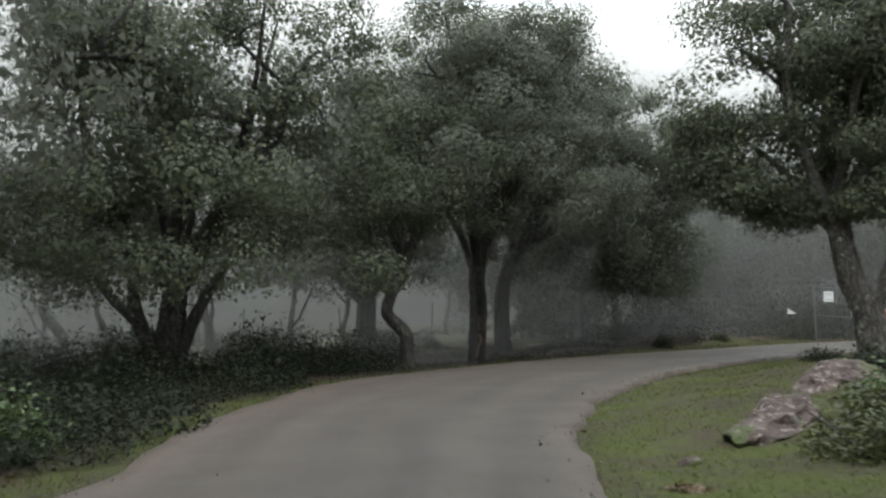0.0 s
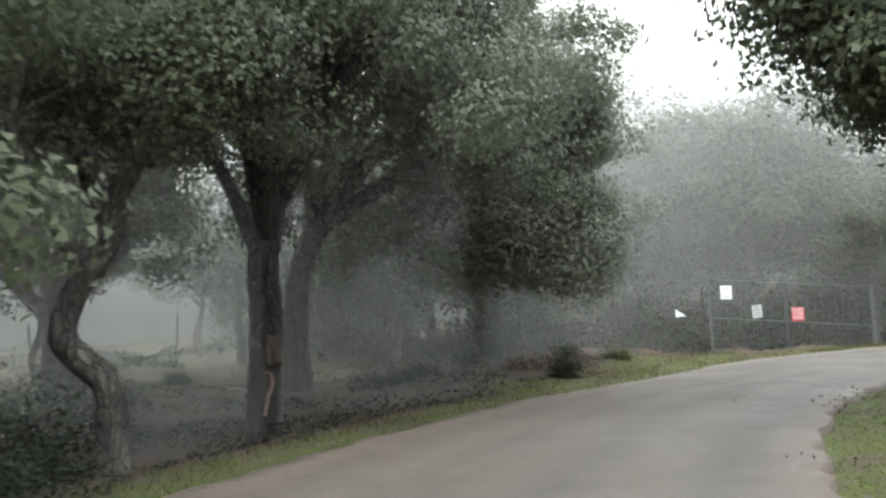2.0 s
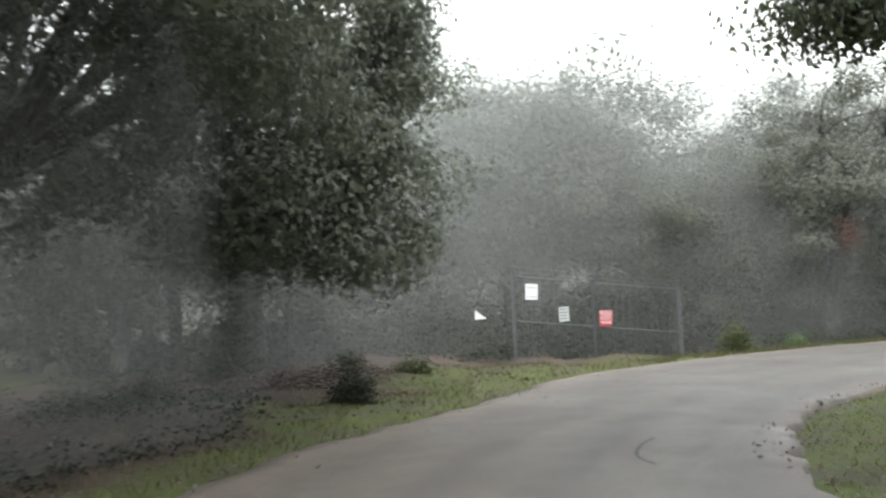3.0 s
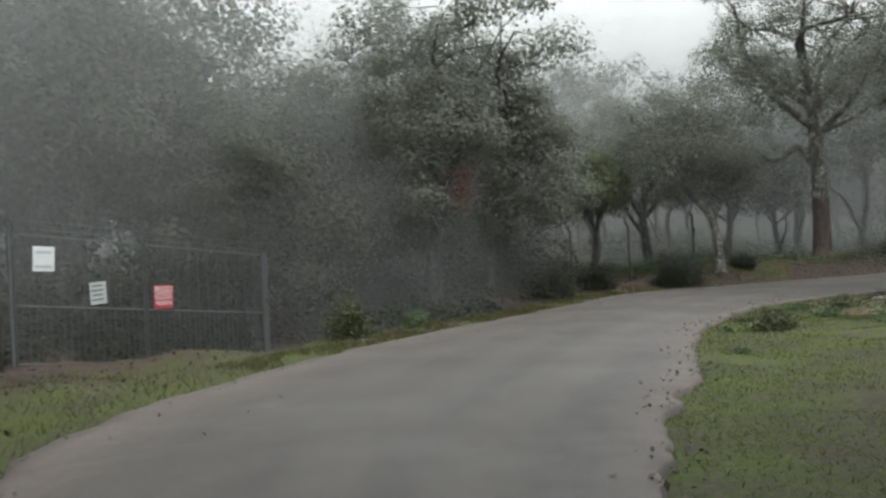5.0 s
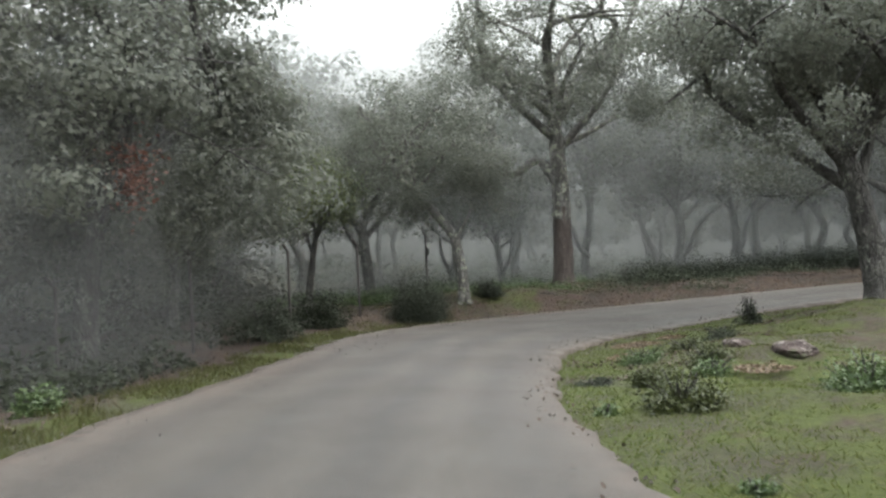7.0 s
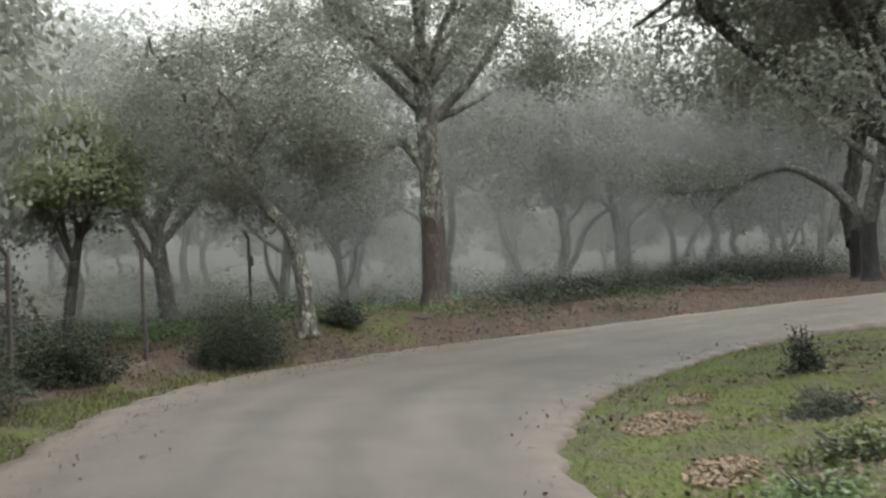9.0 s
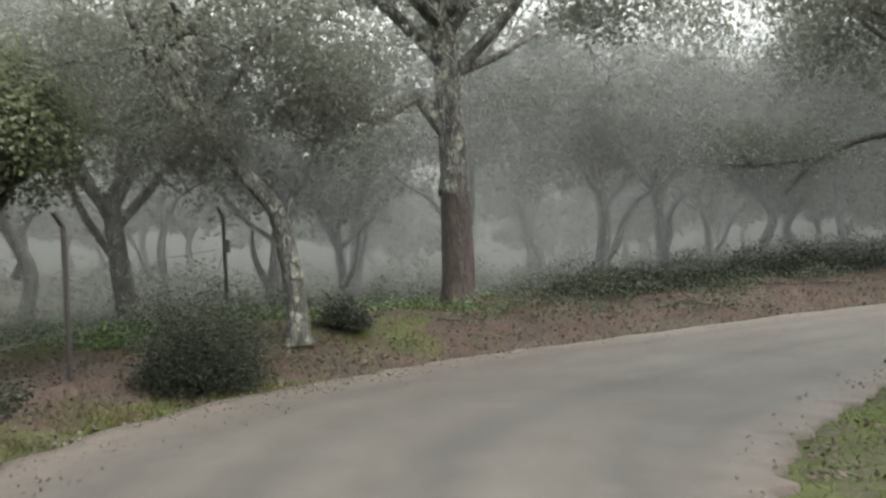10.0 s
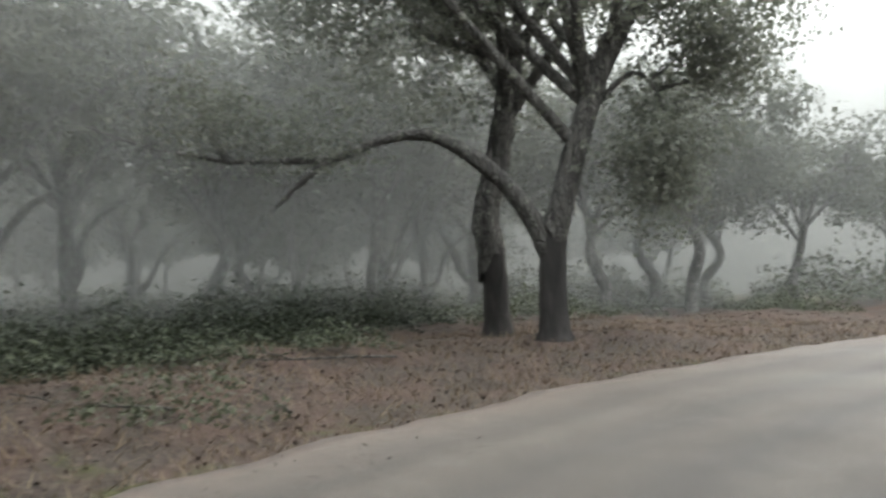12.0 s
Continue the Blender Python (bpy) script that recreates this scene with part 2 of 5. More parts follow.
def rock_material():
    m, nt, b = shader("lichened_rock", 0.9, 0, 0.3)
    a = noise_tex(nt, 3.0, 8, 0.65)
    s = noise_tex(nt, 9.0, 6, 0.7)
    c = ramp(nt, a, [(0.3, (0.018, 0.014, 0.012)), (0.48, (0.052, 0.038, 0.033)), (0.66, (0.09, 0.071, 0.063))])
    c = mix_col(nt, ramp(nt, s, [(0.55, (0, 0, 0)), (0.59, (1, 1, 1))]), c, (0.17, 0.148, 0.134))
    moss = noise_tex(nt, 2.0, 4, 0.6)
    c = mix_col(nt, ramp(nt, moss, [(0.52, (0, 0, 0)), (0.62, (1, 1, 1))]), c, (0.05, 0.065, 0.025))
    nt.links.new(c, b.inputs["Base Color"])
    bump(nt, b, a, 1.0, 0.08)
    return m


def plain_material(name, col, rough, metal=0.0, vary=0.25, scale=12):
    m, nt, b = shader(name, rough, metal)
    n = noise_tex(nt, scale, 6, 0.65)
    c = ramp(nt, n, [(0.3, tuple(v * (1 - vary) for v in col)), (0.7, tuple(min(1, v * (1 + vary)) for v in col))])
    nt.links.new(c, b.inputs["Base Color"])
    bump(nt, b, n, 0.3, 0.004)
    return m


M_GROUND = ground_material()
M_ROAD = road_material()
M_ROCK = rock_material()
M_PEBBLE = plain_material("road_gravel", (0.15, 0.138, 0.122), 0.9, 0, 0.4, 30)
M_STEEL = plain_material("weathered_gate_steel", (0.065, 0.07, 0.067), 0.6, 0.4, 0.3, 20)
M_GALV = plain_material("dull_galvanised_steel", (0.095, 0.1, 0.096), 0.6, 0.2, 0.25, 20)
M_POST = plain_material("rusty_fence_post", (0.045, 0.039, 0.035), 0.85, 0.2, 0.3, 25)
M_SIGN_RED = plain_material("red_sign_paint", (0.34, 0.035, 0.045), 0.55, 0, 0.15, 8)
M_SIGN_WHITE = plain_material("white_sign_paint", (0.55, 0.56, 0.55), 0.55, 0, 0.08, 8)
M_SIGN_GREY = plain_material("faded_sign_paint", (0.34, 0.36, 0.35), 0.6, 0, 0.15, 8)
M_INK = plain_material("dark_sign_print", (0.12, 0.12, 0.12), 0.7, 0, 0.2, 20)
M_TAR = plain_material("dark_crack_fill", (0.014, 0.013, 0.012), 0.9, 0, 0.3, 40)
M_PLASTIC = plain_material("dark_plastic_tag", (0.06, 0.06, 0.06), 0.5, 0, 0.2, 20)


# ---- building tools ----
RNG = np.random.default_rng(7)


def mesh_from(name, verts, faces, material, smooth=False):
    me = bpy.data.meshes.new(name)
    me.from_pydata([tuple(v) for v in verts], [], faces)
    me.materials.append(material)
    if smooth:
        me.polygons.foreach_set("use_smooth", [True] * len(me.polygons))
    me.update()
    return me


def quads_mesh(name, verts, material):
    """A mesh of loose quads from an array of n x 4 x 3 corners."""
    n = len(verts)
    me = bpy.data.meshes.new(name)
    me.vertices.add(n * 4)
    me.vertices.foreach_set("co", np.asarray(verts, dtype=np.float32).ravel())
    me.loops.add(n * 4)
    me.loops.foreach_set("vertex_index", np.arange(n * 4, dtype=np.int32))
    me.polygons.add(n)
    me.polygons.foreach_set("loop_start", np.arange(0, n * 4, 4, dtype=np.int32))
    me.materials.append(material)
    me.update(calc_edges=True)
    return me


def tris_mesh(name, verts, material):
    """A mesh of loose triangles from an array of n x 3 x 3 corners."""
    n = len(verts)
    me = bpy.data.meshes.new(name)
    me.vertices.add(n * 3)
    me.vertices.foreach_set("co", np.asarray(verts, dtype=np.float32).ravel())
    me.loops.add(n * 3)
    me.loops.foreach_set("vertex_index", np.arange(n * 3, dtype=np.int32))
    me.polygons.add(n)
    me.polygons.foreach_set("loop_start", np.arange(0, n * 3, 3, dtype=np.int32))
    me.materials.append(material)
    me.update(calc_edges=True)
    return me


def leaf_tris(centres, length, width, rng, facing, spin=0.42):
    """Small pointed leaves that mostly face along the given directions."""
    n = len(centres)
    nor = facing + rng.normal(0, spin, (n, 3)) + np.array([0, 0, 0.3])
    nor /= np.linalg.norm(nor, axis=1)[:, None] + 1e-9
    d = np.cross(nor, rng.normal(0, 1, (n, 3)))
    d /= np.linalg.norm(d, axis=1)[:, None] + 1e-9
    side = np.cross(d, nor)
    s = rng.uniform(0.6, 1.35, n)[:, None]
    c = np.asarray(centres)
    k = rng.uniform(-0.25, 0.25, n)[:, None]
    return np.stack([c - d * length * 0.4 * s - side * width * 0.5 * s, c + d * length * 0.6 * s + side * width * k * s, c - d * length * 0.25 * s + side * width * 0.5 * s], axis=1)


def part(name, bm, material, parent, label=""):
    """Links a bmesh or a ready mesh as one object under a thing."""
    if isinstance(bm, bmesh.types.BMesh):
        me = bpy.data.meshes.new(name)
        bm.to_mesh(me)
        bm.free()
        me.materials.append(material)
    else:
        me = bm
    ob = new(name, me)
    ob.parent = parent
    if label:
        ob["label"] = label
    return ob


def thing(name, m, label, category, group=""):
    ob = new(name)
    ob.empty_display_size = 0.2
    ob.matrix_basis = m
    return tagged(ob, label, category, group)


def spline(pts, n):
    """n points of a Catmull-Rom curve through pts."""
    p = np.asarray(pts, dtype=float)
    p = np.vstack([2 * p[0] - p[1], p, 2 * p[-1] - p[-2]])
    out = []
    for u in np.linspace(0, len(p) - 3 - 1e-6, n):
        k = int(u)
        t = u - k
        a, b, c, d = p[k:k + 4]
        out.append(0.5 * (2 * b + (c - a) * t + (2 * a - 5 * b + 4 * c - d) * t * t + (3 * b - a - 3 * c + d) * t ** 3))
    return np.array(out)


def tube(verts, faces, pts, radii, sides, rough=0.0, rng=RNG):
    """Adds a tapered tube along pts."""
    pts = np.asarray(pts, dtype=float)
    tang = np.gradient(pts, axis=0)
    tang /= np.linalg.norm(tang, axis=1)[:, None] + 1e-9
    ref = np.array([0.31, 0.95, 0.05])
    base = len(verts)
    ang = np.linspace(0, 2 * np.pi, sides, endpoint=False)
    lump = 1 + rough * rng.normal(0, 1, sides)
    for p, t, r in zip(pts, tang, radii):
        a = np.cross(t, ref)
        a /= np.linalg.norm(a) + 1e-9
        b = np.cross(t, a)
        k = r * lump * (1 + rough * rng.normal(0, 0.8, sides))
        for s in range(sides):
            verts.append(p + (a * math.cos(ang[s]) + b * math.sin(ang[s])) * k[s])
    n = len(pts)
    for i in range(n - 1):
        for s in range(sides):
            s2 = (s + 1) % sides
            faces.append((base + i * sides + s, base + i * sides + s2, base + (i + 1) * sides + s2, base + (i + 1) * sides + s))
    faces.append(tuple(base + (n - 1) * sides + s for s in range(sides)))


def leaf_quads(centres, length, width, rng, flat=0.5, facing=None):
    """Kite-shaped leaves round the centres, turned at random, or mostly facing along the given directions."""
    n = len(centres)
    if facing is not None:
        nor = facing + rng.normal(0, 0.42, (n, 3)) + np.array([0, 0, 0.35])
        nor /= np.linalg.norm(nor, axis=1)[:, None] + 1e-9
        d = np.cross(nor, rng.normal(0, 1, (n, 3)))
        d /= np.linalg.norm(d, axis=1)[:, None] + 1e-9
        side = np.cross(d, nor)
        s = rng.uniform(0.65, 1.3, n)[:, None]
        c = np.asarray(centres)
        return np.stack([c - d * length * 0.45 * s, c - side * width * 0.5 * s + nor * width * 0.1, c + d * length * 0.55 * s, c + side * width * 0.5 * s + nor * width * 0.1], axis=1)
    d = rng.normal(0, 1, (n, 3))
    d[:, 2] = d[:, 2] * 0.6 - 0.25
    d /= np.linalg.norm(d, axis=1)[:, None]
    up = rng.normal(0, 1, (n, 3))
    up[:, 2] = np.abs(up[:, 2]) + flat
    side = np.cross(d, up)
    side /= np.linalg.norm(side, axis=1)[:, None] + 1e-9
    nor = np.cross(side, d)
    s = rng.uniform(0.65, 1.3, n)[:, None]
    c = np.asarray(centres)
    tip = c + d * length * 0.55 * s
    tail = c - d * length * 0.45 * s
    l = c + side * width * 0.5 * s + nor * width * 0.12 * s
    r = c - side * width * 0.5 * s + nor * width * 0.12 * s
    return np.stack([tail, r, tip, l], axis=1)


def oak(name, stem, r0, r1, crown, radii, limbs, clumps, leaves, size, leaf_mat, bark_mat, seed, label, group="",
        stripped=0.0, spread=0.5, extra=(), sides=12, low=-0.75, extra_crown=None, core=10, bare=None, skirt=0):
    """A standing oak: stem is the trunk's line in its own frame, crown and radii the middle and half-axes of the head."""
    rng = np.random.default_rng(seed)
    top = thing(name, Matrix(), label, "tree", group)
    rings = 44 if sides > 8 else 22
    line = spline(stem, rings)
    rad = np.linspace(r0, r1, rings) * (1 + 0.45 * np.exp(-np.arange(rings) * 33.0 / rings))
    trunk_sides = 20 if sides > 8 else sides
    cut = 0
    if stripped > 0:
        cut = max(2, int(np.argmin(np.abs(line[:, 2] - line[0, 2] - stripped))))
        v, f = [], []
        tube(v, f, line[:cut + 6], rad[:cut + 6] * 0.92, trunk_sides, 0.035, rng)
        part("stripped_trunk", mesh_from("stripped_trunk", v, f, bare or M_STRIPPED, True), None, top, "bare dark trunk stripped of its cork")
    v, f = [], []
    tube(v, f, line[cut:], rad[cut:], trunk_sides, 0.05, rng)
    if cut:  # ragged lower rim of the cork
        rim = np.cumsum(rng.normal(0, 0.07, trunk_sides))
        rim -= np.linspace(rim[0], rim[-1], trunk_sides)
        for i in range(trunk_sides):
            v[i] = v[i] + np.array([0, 0, float(rim[i]) - 0.04])
    part("trunk", mesh_from("trunk", v, f, bark_mat, True), None, top)
    c = np.array(crown, dtype=float)
    q = np.array(radii, dtype=float)
    ends = []
    for k in range(limbs):
        az = 2 * math.pi * (k + rng.uniform(-0.3, 0.3)) / limbs
        el = rng.uniform(-0.15, 1.0)
        tgt = c + q * 0.72 * np.array([math.cos(az) * math.cos(el), math.sin(az) * math.cos(el), math.sin(el)])
        a = line[int(rings * rng.uniform(0.68, 0.99))]
        mid = a * 0.5 + tgt * 0.5 + rng.normal(0, 0.10, 3) * q + np.array([0, 0, 0.06 * q[2]])
        v, f = [], []
        m2 = a * 0.22 + tgt * 0.78 + rng.normal(0, 0.08, 3) * q
        ln = spline([a, mid, m2, tgt], 12)
        if sides > 8:
            tube(v, f, ln, np.linspace(r1 * 0.62, 0.025, 12), 7, 0.05, rng)
        else:
            tube(v, f, ln[[0, 2, 4, 6, 9, 11]], np.linspace(r1 * 0.62, 0.025, 6), 5, 0.05, rng)
        limb = part("limb", mesh_from("limb", v, f, bark_mat, True), None, top)
        ends.append(ln[3:])
        for j in range(3):
            b = ln[int(rng.integers(4, 9))]
            t2 = b + rng.normal(0, 0.36, 3) * q + np.array([0, 0, 0.10 * q[2]])
            w = (t2 - c) / q
            t2 = c + q * w / max(1.0, np.linalg.norm(w) / 0.72)
            l2 = spline([b, (b + t2) / 2 + rng.normal(0, 0.07, 3) * q, t2], 8)
            v, f = [], []
            if sides > 8:
                tube(v, f, l2, np.linspace(r1 * 0.26, 0.014, 8), 5, 0.04, rng)
            else:
                tube(v, f, l2[[0, 2, 5, 7]], np.linspace(r1 * 0.26, 0.014, 4), 4, 0.04, rng)
            ends.append(l2[2:])
            part("branch", mesh_from("branch", v, f, bark_mat, True), None, limb)
    for pts, ra, rb in extra:
        v, f = [], []
        ln = spline(pts, 14)
        tube(v, f, ln, np.linspace(ra, rb, 14), 9, 0.05, rng)
        part("limb", mesh_from("limb", v, f, bark_mat, True), None, top)
        ends.append(ln[5:])
    ends = np.vstack(ends)
    d = rng.normal(0, 1, (clumps * 4, 3))
    d /= np.linalg.norm(d, axis=1)[:, None]
    d = d[d[:, 2] > low][:clumps]
    lump = np.array([0.74 + 0.5 * (noise.noise(Vector(e * 1.6) + Vector((seed, 0, 0))) + 0.25) for e in d])
    cc = c + d * q * (rng.uniform(0.12, 1.0, len(d)) ** 0.45 * lump)[:, None]
    if skirt:  # boughs that hang low round the head
        az, ro = rng.uniform(0, 2 * math.pi, skirt), np.sqrt(rng.uniform(0.08, 0.95, skirt))
        cc = np.vstack([cc, c + q * np.stack([np.cos(az) * ro, np.sin(az) * ro, -rng.uniform(0.35, 0.92, skirt)], 1)])
    if extra_crown is not None:
        for (ex, er, en) in extra_crown:
            cc = np.vstack([cc, np.array(ex) + rng.normal(0, 0.5, (en, 3)) * np.array(er)])
    gap = ((cc[:, None] - cc[None]) ** 2).sum(2) + 99.0 * np.eye(len(cc))
    cc = cc[gap.min(1) < (1.45 if sides > 8 else 1.8) ** 2]  # no clump hangs free of the rest
    v, f = [], []
    for e in (cc if sides > 8 else cc[::4]):
        k = int(np.argmin(((ends - e) ** 2).sum(1)))
        b = ends[k]
        tube(v, f, [b, (b + e) / 2 + rng.normal(0, 0.08, 3), e], [0.016, 0.011, 0.006], 3, 0, rng)
    twigs = part("twig_growth", mesh_from("twig_growth", v, f, bark_mat, True), None, top)
    twigs["kind"] = "stuff"
    per = max(1, leaves // len(cc))
    cs, fs = [], []
    for e in cc:
        w = rng.uniform(0.6, 1.35) * spread
        k = int(per * w / spread)
        o = rng.normal(0, 1, (k, 3))
        o /= np.linalg.norm(o, axis=1)[:, None]
        fs.append(0.75 * o + 0.35 * ((e - c) / q) / (np.linalg.norm((e - c) / q) + 1e-6))
        cs.append(e + o * (rng.uniform(0.12, 1, k) ** 0.45 * 1.55 * rng.uniform(0.75, 1.2, k))[:, None] * np.array([w, w, w * 0.66]))
    outer = leaf_tris(np.vstack(cs), size, size * 0.75, rng, np.vstack(fs), 0.34 if sides > 8 else 0.26)
    m = len(cc) * core * (2 if sides > 8 else 1)
    pick = cc[rng.integers(0, len(cc), m)]
    inner_pts = c + (pick - c) * rng.uniform(0.25, 0.92, m)[:, None] + rng.normal(0, 0.25, (m, 3))
    k = 1.3 if sides > 8 else 1.7
    inner_q = leaf_tris(inner_pts, size * k, size * k * 0.8, rng, (inner_pts - c) / q)
    part("crown", tris_mesh("crown", np.vstack([outer, inner_q]), leaf_mat), None, top)
    return top


# ---- the road and the ground ----
EDGES = [(-16, -60, -11.9, -60), (-16, -34, -11.9, -34), (-16.0, -27, -11.95, -26.5), (-16.1, -21.5, -11.4, -21.8),
         (-15.4, -17.5, -10.15, -18.6), (-13.9, -15.0, -8.85, -16.1), (-11.8, -12.6, -7.3, -14.1), (-9.1, -10.0, -5.4, -12.2),
         (-6.1, -8.1, -3.4, -10.9), (-2.9, -6.0, -1.2, -10.15), (0.4, -5.05, 1.5, -9.65), (4, -4.55, 4.6, -8.75),
         (8, -4.2, 8, -8.25), (11.5, -3.95, 10.8, -8.15), (14.5, -3.75, 12.6, -8.45), (17, -4.2, 14.0, -8.85),
         (19.0, -5.25, 15.2, -9.5), (20.5, -6.9, 16.4, -10.5), (21.5, -9.0, 17.4, -11.6), (22.1, -11.4, 18.0, -13.0),
         (22.5, -14.0, 18.4, -15), (22.7, -17.5, 18.5, -18), (22.7, -22, 18.3, -22), (21.8, -30, 17.4, -29), (17, -50, 13, -48)]
ROAD_Z = [.18, .18, .2, .25, .3, .3, .29, .26, .24, .22, .2, .18, .13, .1, .09, .07, .06, .11, .20, .34, .50, .68, .86, 1.15, 1.9]
NS = 420
ED = spline([(*e, z) for e, z in zip(EDGES, ROAD_Z)], NS)
LEFT, RIGHT, RZ = ED[:, :2], ED[:, 2:4], ED[:, 4]
MID = (LEFT + RIGHT) / 2
HALF = np.linalg.norm(LEFT - RIGHT, axis=1) / 2
ACR = (LEFT - RIGHT) / (2 * HALF)[:, None]


def road_frame(x, y):
    """Height of the road nearest to the points, their distance beyond its edge (negative on it), the side (1 left) and the place along it."""
    x, y = np.asarray(x, float).ravel(), np.asarray(y, float).ravel()
    z, out, side, along = (np.zeros(len(x)) for _ in range(4))
    for s in range(0, len(x), 4000):
        p = np.stack([x[s:s + 4000], y[s:s + 4000]], 1)
        d2 = ((p[:, None, :] - MID[None]) ** 2).sum(2)
        k = d2.argmin(1)
        w = np.exp(-(d2 - d2.min(1)[:, None]) / (6 + 0.25 * d2.min(1)[:, None]))
        z[s:s + 4000] = (w * RZ).sum(1) / w.sum(1)
        lat = ((p - MID[k]) * ACR[k]).sum(1)
        far = np.sqrt(np.maximum(d2.min(1), lat ** 2))
        out[s:s + 4000] = np.where(np.abs(lat) < 0.98 * far, far, np.abs(lat)) - HALF[k]
        side[s:s + 4000] = np.sign(lat)
        along[s:s + 4000] = k
    return z, out, side, along


BANK = 0.05  # the outer edge of the bend stands higher


def smooth01(t):
    t = np.clip(t, 0, 1)
    return t * t * (3 - 2 * t)


def wavy(x, y):
    return (0.10 * np.sin(0.9 * x + 0.4 * y) * np.cos(0.7 * y - 0.3 * x + 1.1) + 0.05 * np.sin(2.3 * x - 1.7 * y + 0.5)
            + 0.03 * np.sin(4.1 * y + 2.9 * x) + 0.02 * np.cos(6.3 * x - 5.1 * y))


def ground_z(x, y):
    x, y = np.asarray(x, float).ravel(), np.asarray(y, float).ravel()
    z, out, side, along = road_frame(x, y)
    off = smooth01((out - 0.35) / 2.5)
    h = z + wavy(x, y) * off
    left, right = side > 0, side <= 0
    h += left * off * -0.75 * np.exp(-(((x - 6.5) / 5.0) ** 2 + ((y - 1.0) / 3.0) ** 2))
    h += left * smooth01((out - 0.3) / 1.6) * 0.5 * np.exp(-(((x - 23) / 6.0) ** 2 + ((y + 5) / 6.0) ** 2))
    h += left * off * 0.35 * np.exp(-(((x - 29) / 7.0) ** 2 + ((y + 16) / 8.0) ** 2))
    h += left * off * -0.38 * np.exp(-(((x + 14.0) / 3.0) ** 2 + ((y + 9.5) / 3.5) ** 2))
    h += left * 1.8 * smooth01((y + 1.5) / 22.0) * smooth01((x - 16.0) / 9.0)
    h += left * off * 0.08 * np.exp(-(((x + 5.8) / 2.6) ** 2 + ((y + 1.2) / 2.2) ** 2))
    h += right * smooth01(out / 4.0) * 0.2
    h += np.where(left, BANK * np.exp(-np.maximum(out, 0) / 6.0), 0.0)
    inside = np.clip(-out / (2 * 2.4), 0, 1)
    h -= np.where(left, BANK * inside, 0.0) - np.where(right, BANK * inside * 0.9, 0.0)
    h -= 0.03 + 0.05 * smooth01((0.25 - out) / 0.5)
    return h


def axis(lo, hi, step, far, n):
    a = np.arange(lo, hi + step / 2, step)
    g = np.cumsum(np.geomspace(step * 1.3, step * 1.3 * far, n))
    return np.concatenate([lo - g[::-1], a, hi + g])


def build_ground():
    xs, ys = axis(-27, 38, 0.36, 150, 22), axis(-42, 14, 0.36, 150, 22)
    gx, gy = np.meshgrid(xs, ys)
    gz = ground_z(gx, gy)
    nx, ny = len(xs), len(ys)
    me = bpy.data.meshes.new("ground")
    co = np.stack([gx.ravel(), gy.ravel(), gz], 1)
    i, j = np.meshgrid(np.arange(nx - 1), np.arange(ny - 1))
    a = (j * nx + i).ravel()
    fc = np.stack([a, a + 1, a + 1 + nx, a + nx], 1)
    me.vertices.add(len(co))
    me.vertices.foreach_set("co", co.astype(np.float32).ravel())
    me.loops.add(fc.size)
    me.loops.foreach_set("vertex_index", fc.astype(np.int32).ravel())
    me.polygons.add(len(fc))
    me.polygons.foreach_set("loop_start", np.arange(0, fc.size, 4, dtype=np.int32))
    me.polygons.foreach_set("use_smooth", [True] * len(fc))
    me.update(calc_edges=True)
    z, out, side, along = road_frame(gx, gy)
    x, y = gx.ravel(), gy.ravel()
    turf = np.where(side > 0, 0.95 - out / 1.9, np.where(x < -2, 0.64, 0.66) - 0.04 * out)
    turf = np.where((side > 0) & (x > 15.5), 0.75 - 0.35 * out, turf)
    turf = np.where((side > 0) & (x > 19.5), 0.42 - 0.15 * out, turf)
    turf = np.where((side > 0) & (x > -9) & (x < 5) & (out > 0), 0.85 - 0.12 * out, turf)
    turf = np.where((side > 0) & (x > 21) & (y > -7), 0.56, turf)
    turf = np.where((side > 0) & (out > 9), 0.5, turf)
    at = me.attributes.new("turf", 'FLOAT', 'POINT')
    at.data.foreach_set("value", np.clip(turf, 0, 1).astype(np.float32))
    me.materials.append(M_GROUND)
    return tagged(new("ground", me), "forest floor of leaf litter and turf", "ground", kind="structure")


build_ground()


